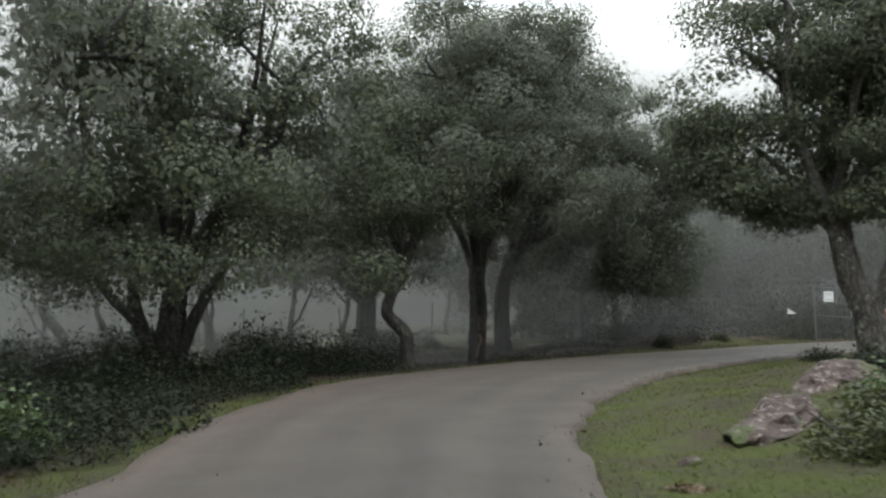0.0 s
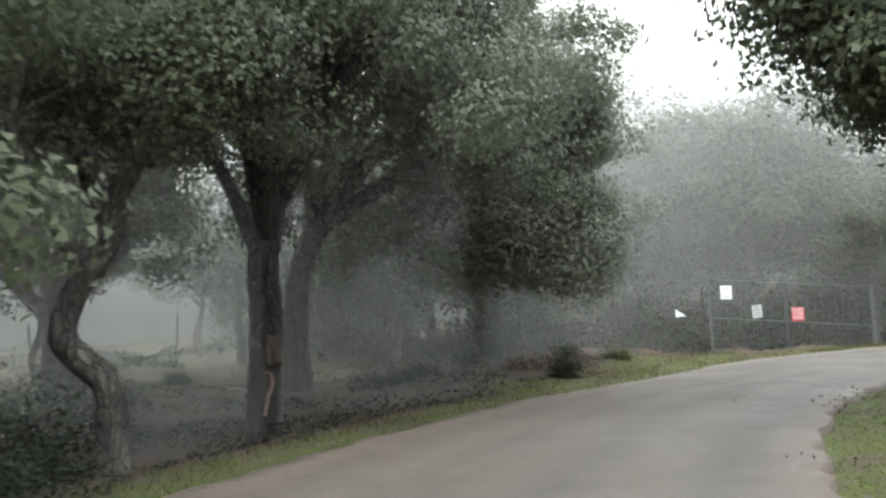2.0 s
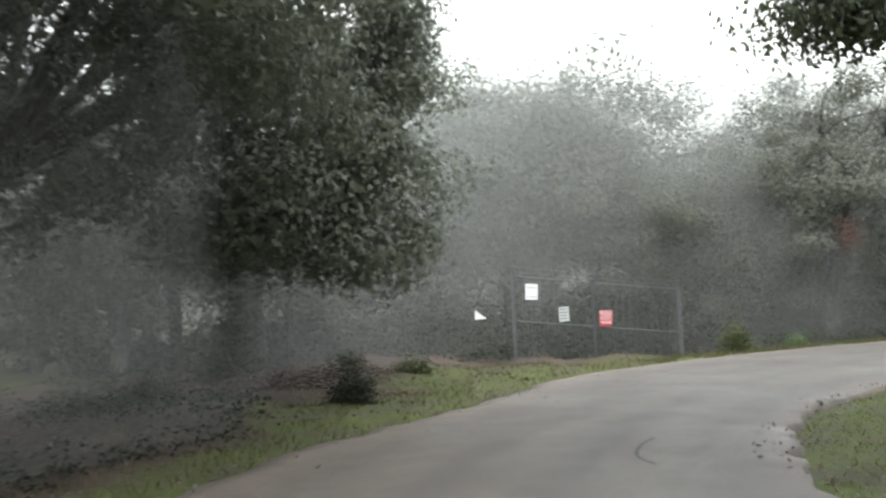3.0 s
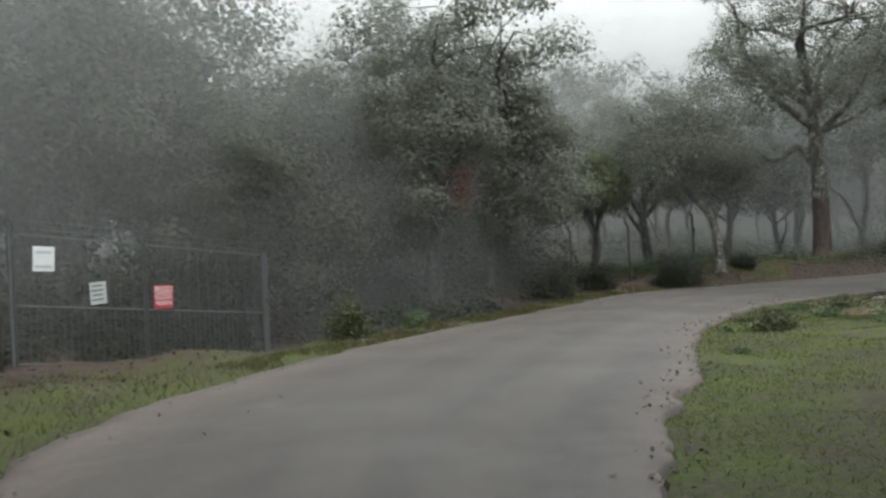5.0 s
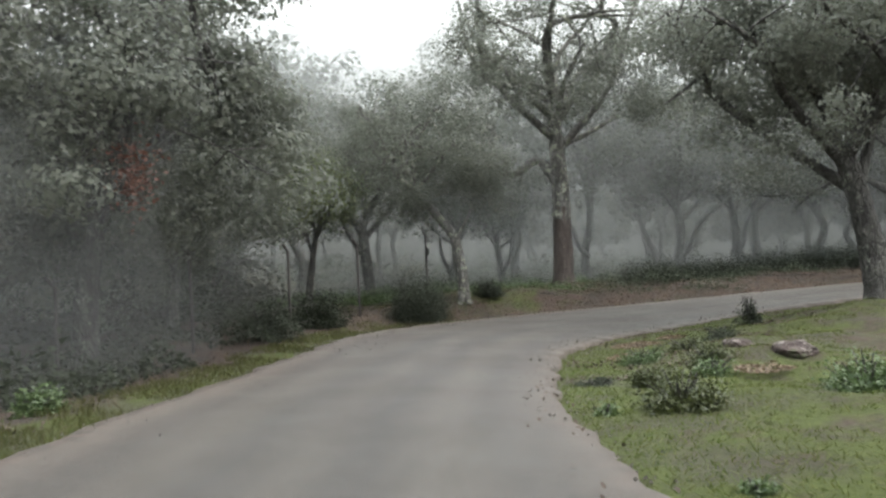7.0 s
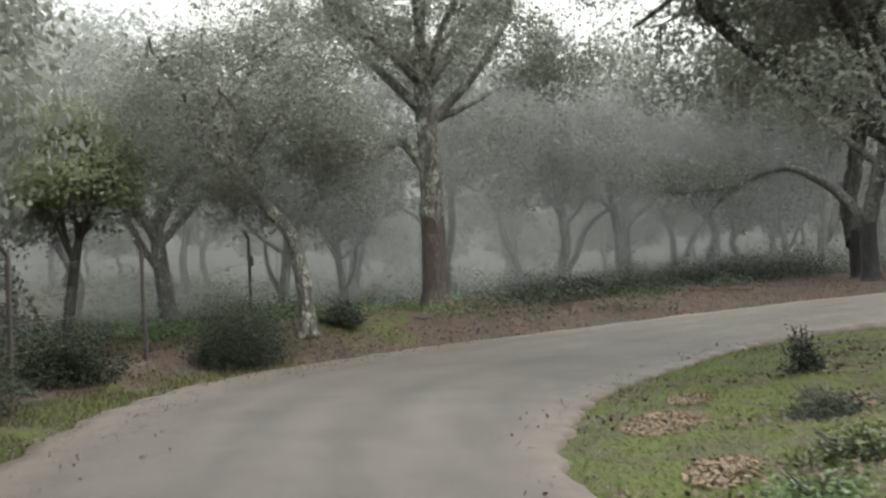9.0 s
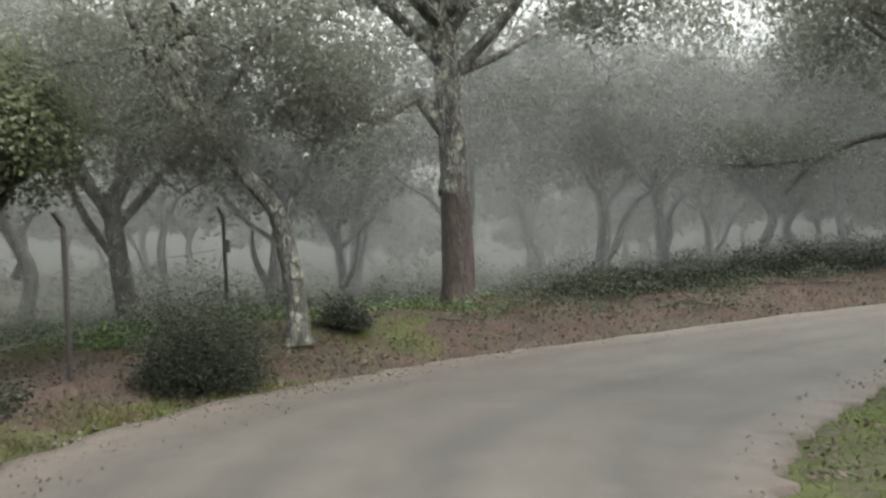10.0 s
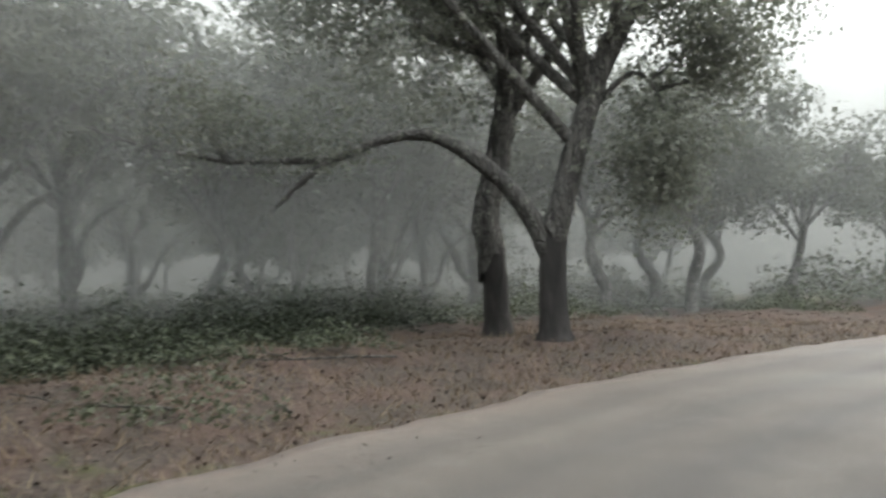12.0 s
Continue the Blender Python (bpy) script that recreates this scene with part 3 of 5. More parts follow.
def build_road():
    cols = 22
    rng = np.random.default_rng(3)
    jl = np.array([noise.noise(Vector((k * 0.35, 1.7, 0))) * 0.16 + noise.noise(Vector((k * 1.3, 5.1, 0))) * 0.03 for k in range(NS)])
    jr = np.array([noise.noise(Vector((k * 0.35, 9.7, 3))) * 0.16 + noise.noise(Vector((k * 1.3, 7.1, 2))) * 0.03 for k in range(NS)])
    co, tr, du, la = [], [], [], []
    run = np.concatenate([[0], np.cumsum(np.linalg.norm(np.diff(MID, axis=0), axis=1))])
    for k in range(NS):
        l, r = LEFT[k] + ACR[k] * jl[k], RIGHT[k] - ACR[k] * jr[k]
        for c in range(cols):
            t = min(max((c - 1) / (cols - 3), -0.004), 1.004)
            p = l * (1 - t) + r * t
            crown = 0.05 * (1 - (2 * t - 1) ** 2)
            edge = -0.09 if c in (0, cols - 1) else 0.012
            co.append((p[0], p[1], RZ[k] + BANK * (1 - t) + crown + edge))
            wide = 0.10 + 0.17 * math.exp(-((MID[k, 1] + 18) / 7.0) ** 2) * (MID[k, 0] < 0)
            du.append(min(1.0, 0.85 * math.exp(-t / wide) + 0.5 * math.exp(-(1 - t) / 0.05)))
            la.append((run[k] * 0.10, 2 * HALF[k] * t * 2.6, 0.0))
            tr.append(0.95 * max(math.exp(-((t - w) / 0.07) ** 2) for w in (0.20, 0.42, 0.62, 0.86)))
    fc = []
    for k in range(NS - 1):
        for c in range(cols - 1):
            a = k * cols + c
            fc.append((a, a + cols, a + cols + 1, a + 1))
    me = mesh_from("road", co, fc, M_ROAD, True)
    at = me.attributes.new("track", 'FLOAT', 'POINT')
    at.data.foreach_set("value", np.array(tr, dtype=np.float32))
    at = me.attributes.new("lane", 'FLOAT_VECTOR', 'POINT')
    at.data.foreach_set("vector", np.array(la, dtype=np.float32).ravel())
    at = me.attributes.new("dust", 'FLOAT', 'POINT')
    at.data.foreach_set("value", np.array(du, dtype=np.float32))
    return tagged(new("road", me), "narrow worn grey asphalt road bending right", "road", kind="structure")


build_road()


def height(x, y):
    return float(ground_z([x], [y])[0])


def road_top(x, y):
    k = int(((MID - np.array([x, y])) ** 2).sum(1).argmin())
    t = 0.5 - float(((np.array([x, y]) - MID[k]) * ACR[k]).sum()) / (2 * HALF[k])
    return RZ[k] + BANK * (1 - t) + 0.05 * (1 - (2 * t - 1) ** 2) + 0.012


# glowing ring that stands in for the pale mist and sky far behind the woods
def build_backdrop():
    m = bpy.data.materials.new("glowing_mist")
    m.use_nodes = True
    nt = m.node_tree
    nt.nodes.clear()
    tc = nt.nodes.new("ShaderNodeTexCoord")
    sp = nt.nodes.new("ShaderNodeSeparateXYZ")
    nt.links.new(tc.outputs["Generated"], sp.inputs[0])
    # mist and sky brightness painted by height and given off as light
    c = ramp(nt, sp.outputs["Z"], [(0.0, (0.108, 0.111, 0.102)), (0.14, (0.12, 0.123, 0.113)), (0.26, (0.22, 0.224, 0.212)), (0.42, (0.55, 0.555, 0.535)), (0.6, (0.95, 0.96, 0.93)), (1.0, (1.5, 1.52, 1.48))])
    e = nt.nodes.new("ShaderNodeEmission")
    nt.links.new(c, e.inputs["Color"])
    o = nt.nodes.new("ShaderNodeOutputMaterial")
    nt.links.new(e.outputs[0], o.inputs[0])
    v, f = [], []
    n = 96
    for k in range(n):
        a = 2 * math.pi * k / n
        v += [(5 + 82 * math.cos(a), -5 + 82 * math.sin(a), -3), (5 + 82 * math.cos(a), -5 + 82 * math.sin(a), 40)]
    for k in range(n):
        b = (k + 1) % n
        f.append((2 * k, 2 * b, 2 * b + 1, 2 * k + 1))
    ob = tagged(new("backdrop", mesh_from("backdrop", v, f, m)), "glowing ring standing in for pale grey mist", "backdrop", kind="structure")
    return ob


build_backdrop()


# see-through sheets that stand in for mist in the woods outside the bend, lit by the sky like everything else
def mist_material():
    m = bpy.data.materials.new("hanging_mist")
    m.use_nodes = True
    nt = m.node_tree
    nt.nodes.clear()
    # greyer than droplets: the canopy's shade over the mist is in this colour
    white = (0.47, 0.48, 0.46, 1)
    d = nt.nodes.new("ShaderNodeBsdfDiffuse")
    d.inputs["Color"].default_value = white
    t = nt.nodes.new("ShaderNodeBsdfTranslucent")
    t.inputs["Color"].default_value = white
    drops = nt.nodes.new("ShaderNodeMixShader")
    drops.inputs[0].default_value = 0.5
    nt.links.new(d.outputs[0], drops.inputs[1])
    nt.links.new(t.outputs[0], drops.inputs[2])
    clear = nt.nodes.new("ShaderNodeBsdfTransparent")
    wisps = ramp(nt, noise_tex(nt, 0.16, 3, 0.5), [(0.3, (0.14, 0.14, 0.14)), (0.7, (0.24, 0.24, 0.24))])
    tc = nt.nodes.new("ShaderNodeTexCoord")
    sp = nt.nodes.new("ShaderNodeSeparateXYZ")
    nt.links.new(tc.outputs["Generated"], sp.inputs[0])
    thin = ramp(nt, sp.outputs["Z"], [(0.0, (0.75, 0.75, 0.75)), (0.12, (0.8, 0.8, 0.8)), (0.35, (1, 1, 1)), (0.5, (1, 1, 1)), (0.95, (0, 0, 0))])
    thick = nt.nodes.new("ShaderNodeMath")
    thick.operation = 'MULTIPLY'
    nt.links.new(wisps, thick.inputs[0])
    nt.links.new(thin, thick.inputs[1])
    mx = nt.nodes.new("ShaderNodeMixShader")
    nt.links.new(thick.outputs[0], mx.inputs[0])
    nt.links.new(clear.outputs[0], mx.inputs[1])
    nt.links.new(drops.outputs[0], mx.inputs[2])
    o = nt.nodes.new("ShaderNodeOutputMaterial")
    nt.links.new(mx.outputs[0], o.inputs[0])
    return m


M_MIST = mist_material()


def mist_bank(away, tall):
    """A sheet of mist that follows the outer edge of the road at the given distance; the nearest bulge towards the road
    in two places to haze oaks there.
    """
    v, f = [], []
    ks = list(range(0, NS, 4))
    for k in ks:
        swell = 3.9 * math.exp(-((LEFT[k, 0] - 11) / 4.5) ** 2) * (LEFT[k, 1] > -8) + 3.4 * math.exp(-math.hypot(LEFT[k, 0] + 8.2, LEFT[k, 1] + 9.4) ** 2 / 16)
        p = LEFT[k] + ACR[k] * (away + 0.04 * away * math.sin(0.045 * k + away) - swell * (away < 9))
        v += [(p[0], p[1], -1.5), (p[0], p[1], tall)]
    for k in range(len(ks) - 1):
        f.append((2 * k, 2 * k + 2, 2 * k + 3, 2 * k + 1))
    return tagged(new("mist", mesh_from("mist", v, f, M_MIST, True)), "thin grey mist hanging between the oaks", "mist", kind="stuff")


for away, tall in ((5.7, 15), (8.6, 16), (12.0, 18), (16.5, 20), (22.5, 22), (31.0, 25)):
    mist_bank(away, tall)

# ---- trees by the road ----


def plant(ob, x, y, turn=0.0, scale=1.0, sink=0.05):
    ob.matrix_basis = pose(x, y, height(x, y) - sink, 0, 0, turn) @ Matrix.Scale(scale, 4)
    return ob


# crooked young oak at the first bend
plant(oak("cork_oak", [(0, 0, 0), (0.02, 0, 0.7), (-0.02, 0.0, 1.05), (-0.42, 0.05, 1.5), (-0.30, 0.05, 2.0), (0.05, 0, 2.5), (0.2, 0, 3.2)],
          0.17, 0.11, (0.4, 0.3, 5.0), (2.3, 2.3, 2.1), 6, 80, 52000, 0.062, M_LEAF_SHADED, M_BARK, 11,
          "crooked young oak with pale lichened trunk", low=-0.9), -14.4, -12.2)
# tall cork oak with the pale scar
plant(oak("cork_oak", [(0, 0, 0), (0.03, 0, 0.9), (0.10, 0, 1.8), (0.08, 0, 2.6), (0.3, 0.1, 3.6)],
          0.27, 0.21, (0.4, -0.3, 7.1), (4.4, 4.2, 4.0), 9, 165, 145000, 0.078, M_LEAF, M_BARK_DARK_SHADED, 12,
          "tall cork oak with rough bark and stripped foot", stripped=1.35, bare=M_STRIPPED_DARK, skirt=45, core=9), -12.7, -9.2)
# broad oak behind it
plant(oak("cork_oak", [(0, 0, 0), (0.0, 0, 1.0), (0.05, 0, 2.0), (0.25, 0, 2.8), (0.6, -0.1, 3.6)],
          0.27, 0.2, (2.3, -0.9, 6.1), (4.3, 3.9, 4.2), 9, 140, 115000, 0.088, M_LEAF, M_BARK_DARK_SHADED, 13,
          "broad spreading oak with dark trunk", low=-0.99, core=5,
          extra=[([(0.4, 0, 3.2), (2.2, -1.0, 4.4), (4.0, -1.7, 4.7), (5.2, -2.2, 4.0)], 0.12, 0.03)],
          extra_crown=[((4.8, -2.0, 2.7), (0.9, 1.2, 0.7), 13), ((5.0, -2.1, 4.0), (0.9, 1.3, 1.1), 15), ((5.2, -2.3, 5.6), (0.9, 1.3, 1.2), 14), ((3.4, -2.0, 2.6), (1.0, 1.2, 0.7), 12)]), -11.8, -4.4)
# old oak forking low
plant(oak("cork_oak", [(0, 0, 0), (-0.02, 0, 1.0), (0.05, 0, 1.9), (0.1, 0, 2.5)],
          0.40, 0.30, (0.0, 0.0, 6.3), (4.8, 4.6, 3.9), 8, 170, 72000, 0.125, M_LEAF, M_BARK_DARK_SHADED, 14,
          "old oak with thick trunk forking low", low=-0.95, skirt=60,
          extra=[([(0, 0, 1.7), (-0.8, 0, 2.5), (-1.5, 0, 3.2), (-2.4, 0, 4.4)], 0.16, 0.05), ([(0, 0, 1.9), (0.7, 0, 2.6), (1.3, 0, 3.4), (2.2, 0.3, 4.6)], 0.16, 0.05)]), -16.6, -1.5)
# many-stemmed oak close to the road
plant(oak("cork_oak", [(0, 0, 0), (0.0, 0, 0.8), (0.1, 0, 1.7), (0.2, 0, 2.6)],
          0.36, 0.22, (0.2, -0.2, 5.9), (5.2, 4.8, 4.2), 9, 190, 104000, 0.09, M_LEAF_SHADED, M_BARK_DARK_SHADED, 15,
          "many-stemmed oak with a heavy dark crown", low=-0.95, skirt=70,
          extra=[([(-0.1, 0, 0.3), (-0.75, 0.1, 1.6), (-0.8, 0.1, 2.6), (-1.4, 0.1, 3.8)], 0.19, 0.06),
                 ([(0.1, 0, 0.4), (0.6, -0.1, 1.5), (1.2, 0, 2.5), (2.0, 0, 3.6)], 0.18, 0.05),
                 ([(-0.7, 0.1, 1.4), (-1.3, 0.0, 2.0), (-1.9, 0.0, 2.9)], 0.12, 0.04)]), -19.2, -14.8)
# oak with the overhanging crown on the inside of the bend
plant(oak("cork_oak", [(0, 0, 0), (-0.05, 0, 0.9), (-0.3, 0.1, 1.7), (-0.45, 0.1, 2.5), (-0.5, 0.2, 3.4)],
          0.30, 0.2, (0.7, 0.2, 6.5), (4.2, 2.35, 4.0), 9, 230, 150000, 0.08, M_LEAF_SHADED, M_BARK, 16,
          "oak leaning over the inner verge of the bend", low=-0.95, core=5, spread=0.42,
          extra_crown=[((0.6, 3.35, 4.0), (0.4, 0.45, 0.35), 11), ((-3.15, 0.3, 4.8), (0.45, 0.5, 0.5), 16), ((-2.85, 0.3, 4.0), (0.45, 0.5, 0.4), 14),
                       ((-2.4, 0.0, 3.5), (0.5, 0.6, 0.3), 14), ((-1.5, 0.5, 3.3), (0.7, 0.6, 0.3), 18), ((0.0, 0.2, 3.3), (0.8, 0.8, 0.35), 20), ((1.4, 0.0, 3.1), (0.8, 0.8, 0.35), 18)],
          extra=[([(-0.05, 0, 1.0), (0.4, 0.0, 1.8), (0.7, 0, 2.8), (1.0, 0, 3.8)], 0.17, 0.06),
                 ([(-0.45, 0.1, 2.6), (-0.3, 1.4, 4.3), (0.2, 2.6, 4.5), (0.6, 3.3, 4.1)], 0.07, 0.012),
                 ([(-0.45, 0.1, 2.4), (-1.3, 0.2, 3.7), (-2.2, 0.3, 4.6), (-3.1, 0.3, 4.8)], 0.10, 0.02)]), -4.9, -15.5)
# oak with a tuft of dead red leaves, by the fence
plant(oak("holm_oak", [(0, 0, 0), (0.0, 0, 1.2), (0.1, -0.1, 2.2), (0.1, -0.3, 3.2)],
          0.22, 0.16, (0.1, -0.4, 4.8), (4.3, 3.8, 4.2), 8, 120, 56000, 0.1, M_LEAF_HAZED, M_BARK, 17,
          "oak leaning out over the wire fence", low=-0.97, core=3, extra_crown=[((1.9, -2.2, 4.6), (0.9, 0.8, 1.0), 12)]), 10.9, -0.5)
# leaning pale-barked oak
plant(oak("cork_oak", [(0, -0.04, 0), (0, 0.0, 0.7), (0, 0.10, 1.45), (0.01, 0.2, 1.8), (0.01, 0.36, 2.05), (0.02, 0.7, 2.45), (0.02, 1.1, 2.95), (0.03, 1.6, 3.45), (0.04, 1.9, 3.95)],
          0.145, 0.08, (0.0, 1.1, 4.5), (2.5, 2.9, 1.9), 8, 70, 30000, 0.06, M_LEAF_HAZED, M_BARK_PALE, 18,
          "slim leaning oak with pale flaking bark", low=-0.95, spread=0.45, core=3,
          extra=[([(0.0, 0.16, 1.65), (0.05, 0.0, 1.95), (0.0, -0.25, 2.4), (0.15, -0.4, 2.9), (0.1, -0.8, 3.5)], 0.045, 0.012),
                 ([(0.01, 0.6, 2.3), (-0.1, 1.1, 2.25), (-0.2, 1.45, 2.05), (-0.2, 1.6, 1.75)], 0.022, 0.006)],
          extra_crown=[((0.0, -0.7, 3.3), (0.6, 0.7, 0.6), 14), ((-0.1, 1.6, 2.7), (0.7, 0.8, 0.4), 12)]), 20.8, -5.02, 0, 1.0, 0.05)
# great cork oak on the outer bend
plant(oak("cork_oak", [(0, 0, 0), (0.0, 0.0, 0.9), (0.05, 0, 1.8), (0.08, 0.0, 2.8), (0.0, 0.05, 4.0), (-0.12, 0.1, 5.2), (-0.05, 0.1, 6.3)],
          0.36, 0.19, (-0.5, 0.2, 7.4), (5.4, 5.4, 3.4), 11, 124, 46000, 0.078, M_LEAF_HAZED, M_BARK_PALE, 19,
          "great cork oak with stripped reddish lower trunk", stripped=2.2, low=-0.9, core=2, extra_crown=[((-1.6, -2.8, 5.2), (1.2, 1.2, 0.7), 12)],
          extra=[([(0, 0, 3.1), (0.05, 0.4, 3.75), (0.06, 0.75, 4.0), (0.11, 1.45, 3.6), (0.2, 2.0, 3.95), (0.4, 2.8, 4.6)], 0.18, 0.06), ([(0, 0, 4.4), (0.4, -0.9, 4.8), (0.9, -1.9, 5.4)], 0.12, 0.035),
                 ([(-0.1, 0, 5.2), (-1.2, 1.0, 6.0), (-2.6, 1.8, 6.1), (-3.8, 2.2, 6.8)], 0.12, 0.03), ([(0, 0, 5.4), (-1.4, -0.4, 6.3), (-2.8, -1.0, 6.9)], 0.11, 0.03)]), 25.5, -7.4)
# two stripped cork oaks by the road, the second with the long bowed limb
plant(oak("cork_oak", [(0, 0, 0), (0.04, 0.05, 1.2), (0.12, 0.15, 1.9), (0.0, 0.0, 2.8), (-0.12, -0.15, 4.0), (-0.15, -0.2, 4.8)],
          0.22, 0.17, (0.7, 1.0, 6.4), (4.0, 4.0, 2.9), 9, 80, 24000, 0.09, M_LEAF_HAZED, M_BARK, 20,
          "upright cork oak with dark stripped foot", core=4, stripped=1.3, bare=M_STRIPPED_DARK, low=-0.95), 27.1, -18.2)
plant(oak("cork_oak", [(0, 0, 0), (0.02, 0.02, 0.7), (0.0, 0.0, 1.4), (-0.08, -0.11, 2.0), (-0.28, -0.36, 3.15), (-0.5, -0.65, 4.2)],
          0.21, 0.14, (0.3, -0.3, 5.9), (3.9, 3.7, 2.5), 9, 66, 27000, 0.082, M_LEAF_HAZED, M_BARK, 21,
          "cork oak with a long bowed limb over the verge", core=4, stripped=1.35, bare=M_STRIPPED_DARK, low=-0.95,
          extra=[([(0.02, 0.02, 1.1), (0.2, 0.26, 1.74), (0.49, 0.62, 2.29), (0.87, 1.11, 2.72), (1.16, 1.47, 2.85), (1.54, 1.96, 2.72), (1.92, 2.45, 2.5), (3.0, 3.9, 2.5), (4.0, 5.2, 3.0)], 0.155, 0.012),
                 ([(1.54, 1.96, 2.72), (1.92, 2.45, 2.45), (2.16, 2.76, 2.14), (2.35, 3.0, 1.83)], 0.07, 0.02),
                 ([(-0.4, -0.5, 3.7), (-0.75, -0.96, 4.72), (-1.3, -1.7, 5.4), (-2.0, -2.5, 5.8)], 0.12, 0.03),
                 ([(-0.28, -0.36, 3.1), (-0.7, -0.9, 3.7), (-0.95, -1.2, 3.1), (-0.9, -1.15, 1.9)], 0.05, 0.01)],
          extra_crown=[((2.6, 3.4, 3.0), (1.2, 1.4, 0.6), 16), ((-0.88, -1.12, 2.4), (0.34, 0.4, 0.8), 24), ((-1.5, -1.9, 3.9), (0.8, 0.9, 0.6), 18), ((-1.2, -1.5, 4.7), (1.0, 1.1, 0.6), 18)]), 25.2, -17.55)
# oak on the inside of the last bend, its twigs hanging over the road
plant(oak("holm_oak", [(0, 0, 0), (0.05, 0.1, 1.0), (0.0, 0.3, 2.0), (-0.1, 0.6, 3.0)],
          0.26, 0.18, (0.0, 1.2, 4.9), (3.9, 4.0, 2.6), 8, 130, 52000, 0.08, M_LEAF_HAZED, M_BARK, 22,
          "oak with hanging twigs inside the bend", low=-0.95), 15.6, -13.8)
# fresh-leaved tree by the fence
plant(oak("young_oak", [(0, 0, 0), (0.05, 0, 0.8), (0.1, -0.1, 1.6), (0.1, -0.2, 2.2)],
          0.11, 0.07, (0.1, -0.2, 3.3), (1.4, 1.4, 1.2), 6, 60, 26000, 0.066, M_LEAF_FRESH, M_BARK, 23,
          "young oak with fresh yellow-green leaves"), 20.7, -0.8)
# trunk by the fence post
plant(oak("holm_oak", [(0, 0, 0), (-0.1, 0.05, 0.9), (-0.3, 0.1, 1.8), (-0.4, 0.15, 2.8)],
          0.22, 0.15, (-0.3, 0.1, 5.0), (3.2, 3.2, 2.2), 7, 80, 32000, 0.082, M_LEAF_HAZED, M_BARK, 24,
          "dark oak forking behind the fence", core=4, extra=[([(-0.2, 0.1, 1.5), (-0.8, 0.5, 2.4), (-1.2, 0.8, 3.6)], 0.11, 0.04)]), 25.5, -1.2)


# ---- woods further off ----
def wood_kinds():
    kinds = []
    shapes = [((0.0, 0, 4.9), (3.6, 3.4, 2.8), 3.0), ((0.4, 0.2, 5.6), (3.8, 4.0, 3.3), 3.5), ((-0.4, 0.1, 4.5), (3.4, 3.2, 2.5), 2.7),
              ((0.2, -0.5, 5.9), (4.2, 3.8, 3.6), 3.7), ((-0.2, 0.3, 5.1), (3.4, 3.7, 3.0), 3.2)]
    for k, (c, q, h) in enumerate(shapes):
        r = np.random.default_rng(100 + k)
        lean = r.normal(0, 0.22, (3, 2))
        stem = [(0, 0, -0.2), (lean[0][0] * 0.6, lean[0][1] * 0.6, h * 0.3), (lean[1][0] * 0.9, lean[1][1] * 0.9, h * 0.62), (c[0] * 0.6 + lean[2][0], c[1] * 0.6 + lean[2][1], h)]
        a = r.uniform(0, 2 * math.pi)
        u = np.array([math.cos(a), math.sin(a), 0])
        w = np.array([-u[1], u[0], 0])
        fork = [tuple(np.array([0, 0, h * 0.3]) + u * d + w * e + np.array([0, 0, z])) for d, e, z in
                ((0.02, 0, 0), (0.35, 0.08, 0.35), (0.55, 0.25, 0.9), (0.95, 0.15, 1.5), (1.5, -0.1, 1.9), (2.2, 0.1, 2.6))]
        kinds.append(oak("wood_oak", stem, 0.14 + 0.02 * k, 0.09 + 0.012 * k, c, q, 7, 84, 7200, 0.158, M_LEAF_WOOD_HAZED, M_BARK_WOOD_HAZED, 40 + k,
                         "oak of the misty wood, haze greyed into its leaves", "oaks of the wood", spread=0.52, sides=8, core=3, low=-0.92,
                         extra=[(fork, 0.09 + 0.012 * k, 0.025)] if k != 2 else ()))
    for k, (c, q, h) in enumerate([((0.1, 0, 3.9), (3.2, 3.0, 3.7), 3.0), ((-0.2, 0.2, 4.4), (3.5, 3.3, 4.1), 3.4)]):
        kinds.append(oak("wood_oak", [(0, 0, -0.2), (0.1, 0.05, 1.0), (-0.1, 0.1, 2.0), (c[0], c[1], h)], 0.2, 0.13, c, q, 7, 105, 15500, 0.122, M_LEAF_WOOD_HAZED, M_BARK_WOOD_HAZED, 60 + k,
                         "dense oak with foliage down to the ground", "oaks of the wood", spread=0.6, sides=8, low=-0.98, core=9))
    for k, (c, q, h) in enumerate([((0.3, 0, 4.4), (3.4, 3.2, 2.7), 2.5), ((-0.3, 0.2, 5.2), (3.8, 3.5, 3.2), 3.1), ((0.0, -0.2, 3.8), (3.3, 3.4, 2.6), 2.2)]):
        r = np.random.default_rng(120 + k)
        lean = r.normal(0, 0.17, 4)
        kinds.append(oak("wood_oak", [(0, 0, -0.2), (lean[0], lean[1], h * 0.4), (lean[2], lean[3], h * 0.7), (c[0] * 0.6, c[1] * 0.6, h)], 0.17, 0.1, c, q, 5, 46, 4200, 0.31, M_LEAF_WOOD_HAZED, M_BARK_WOOD_HAZED, 70 + k,
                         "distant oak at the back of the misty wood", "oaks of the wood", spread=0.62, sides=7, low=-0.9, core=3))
    return kinds


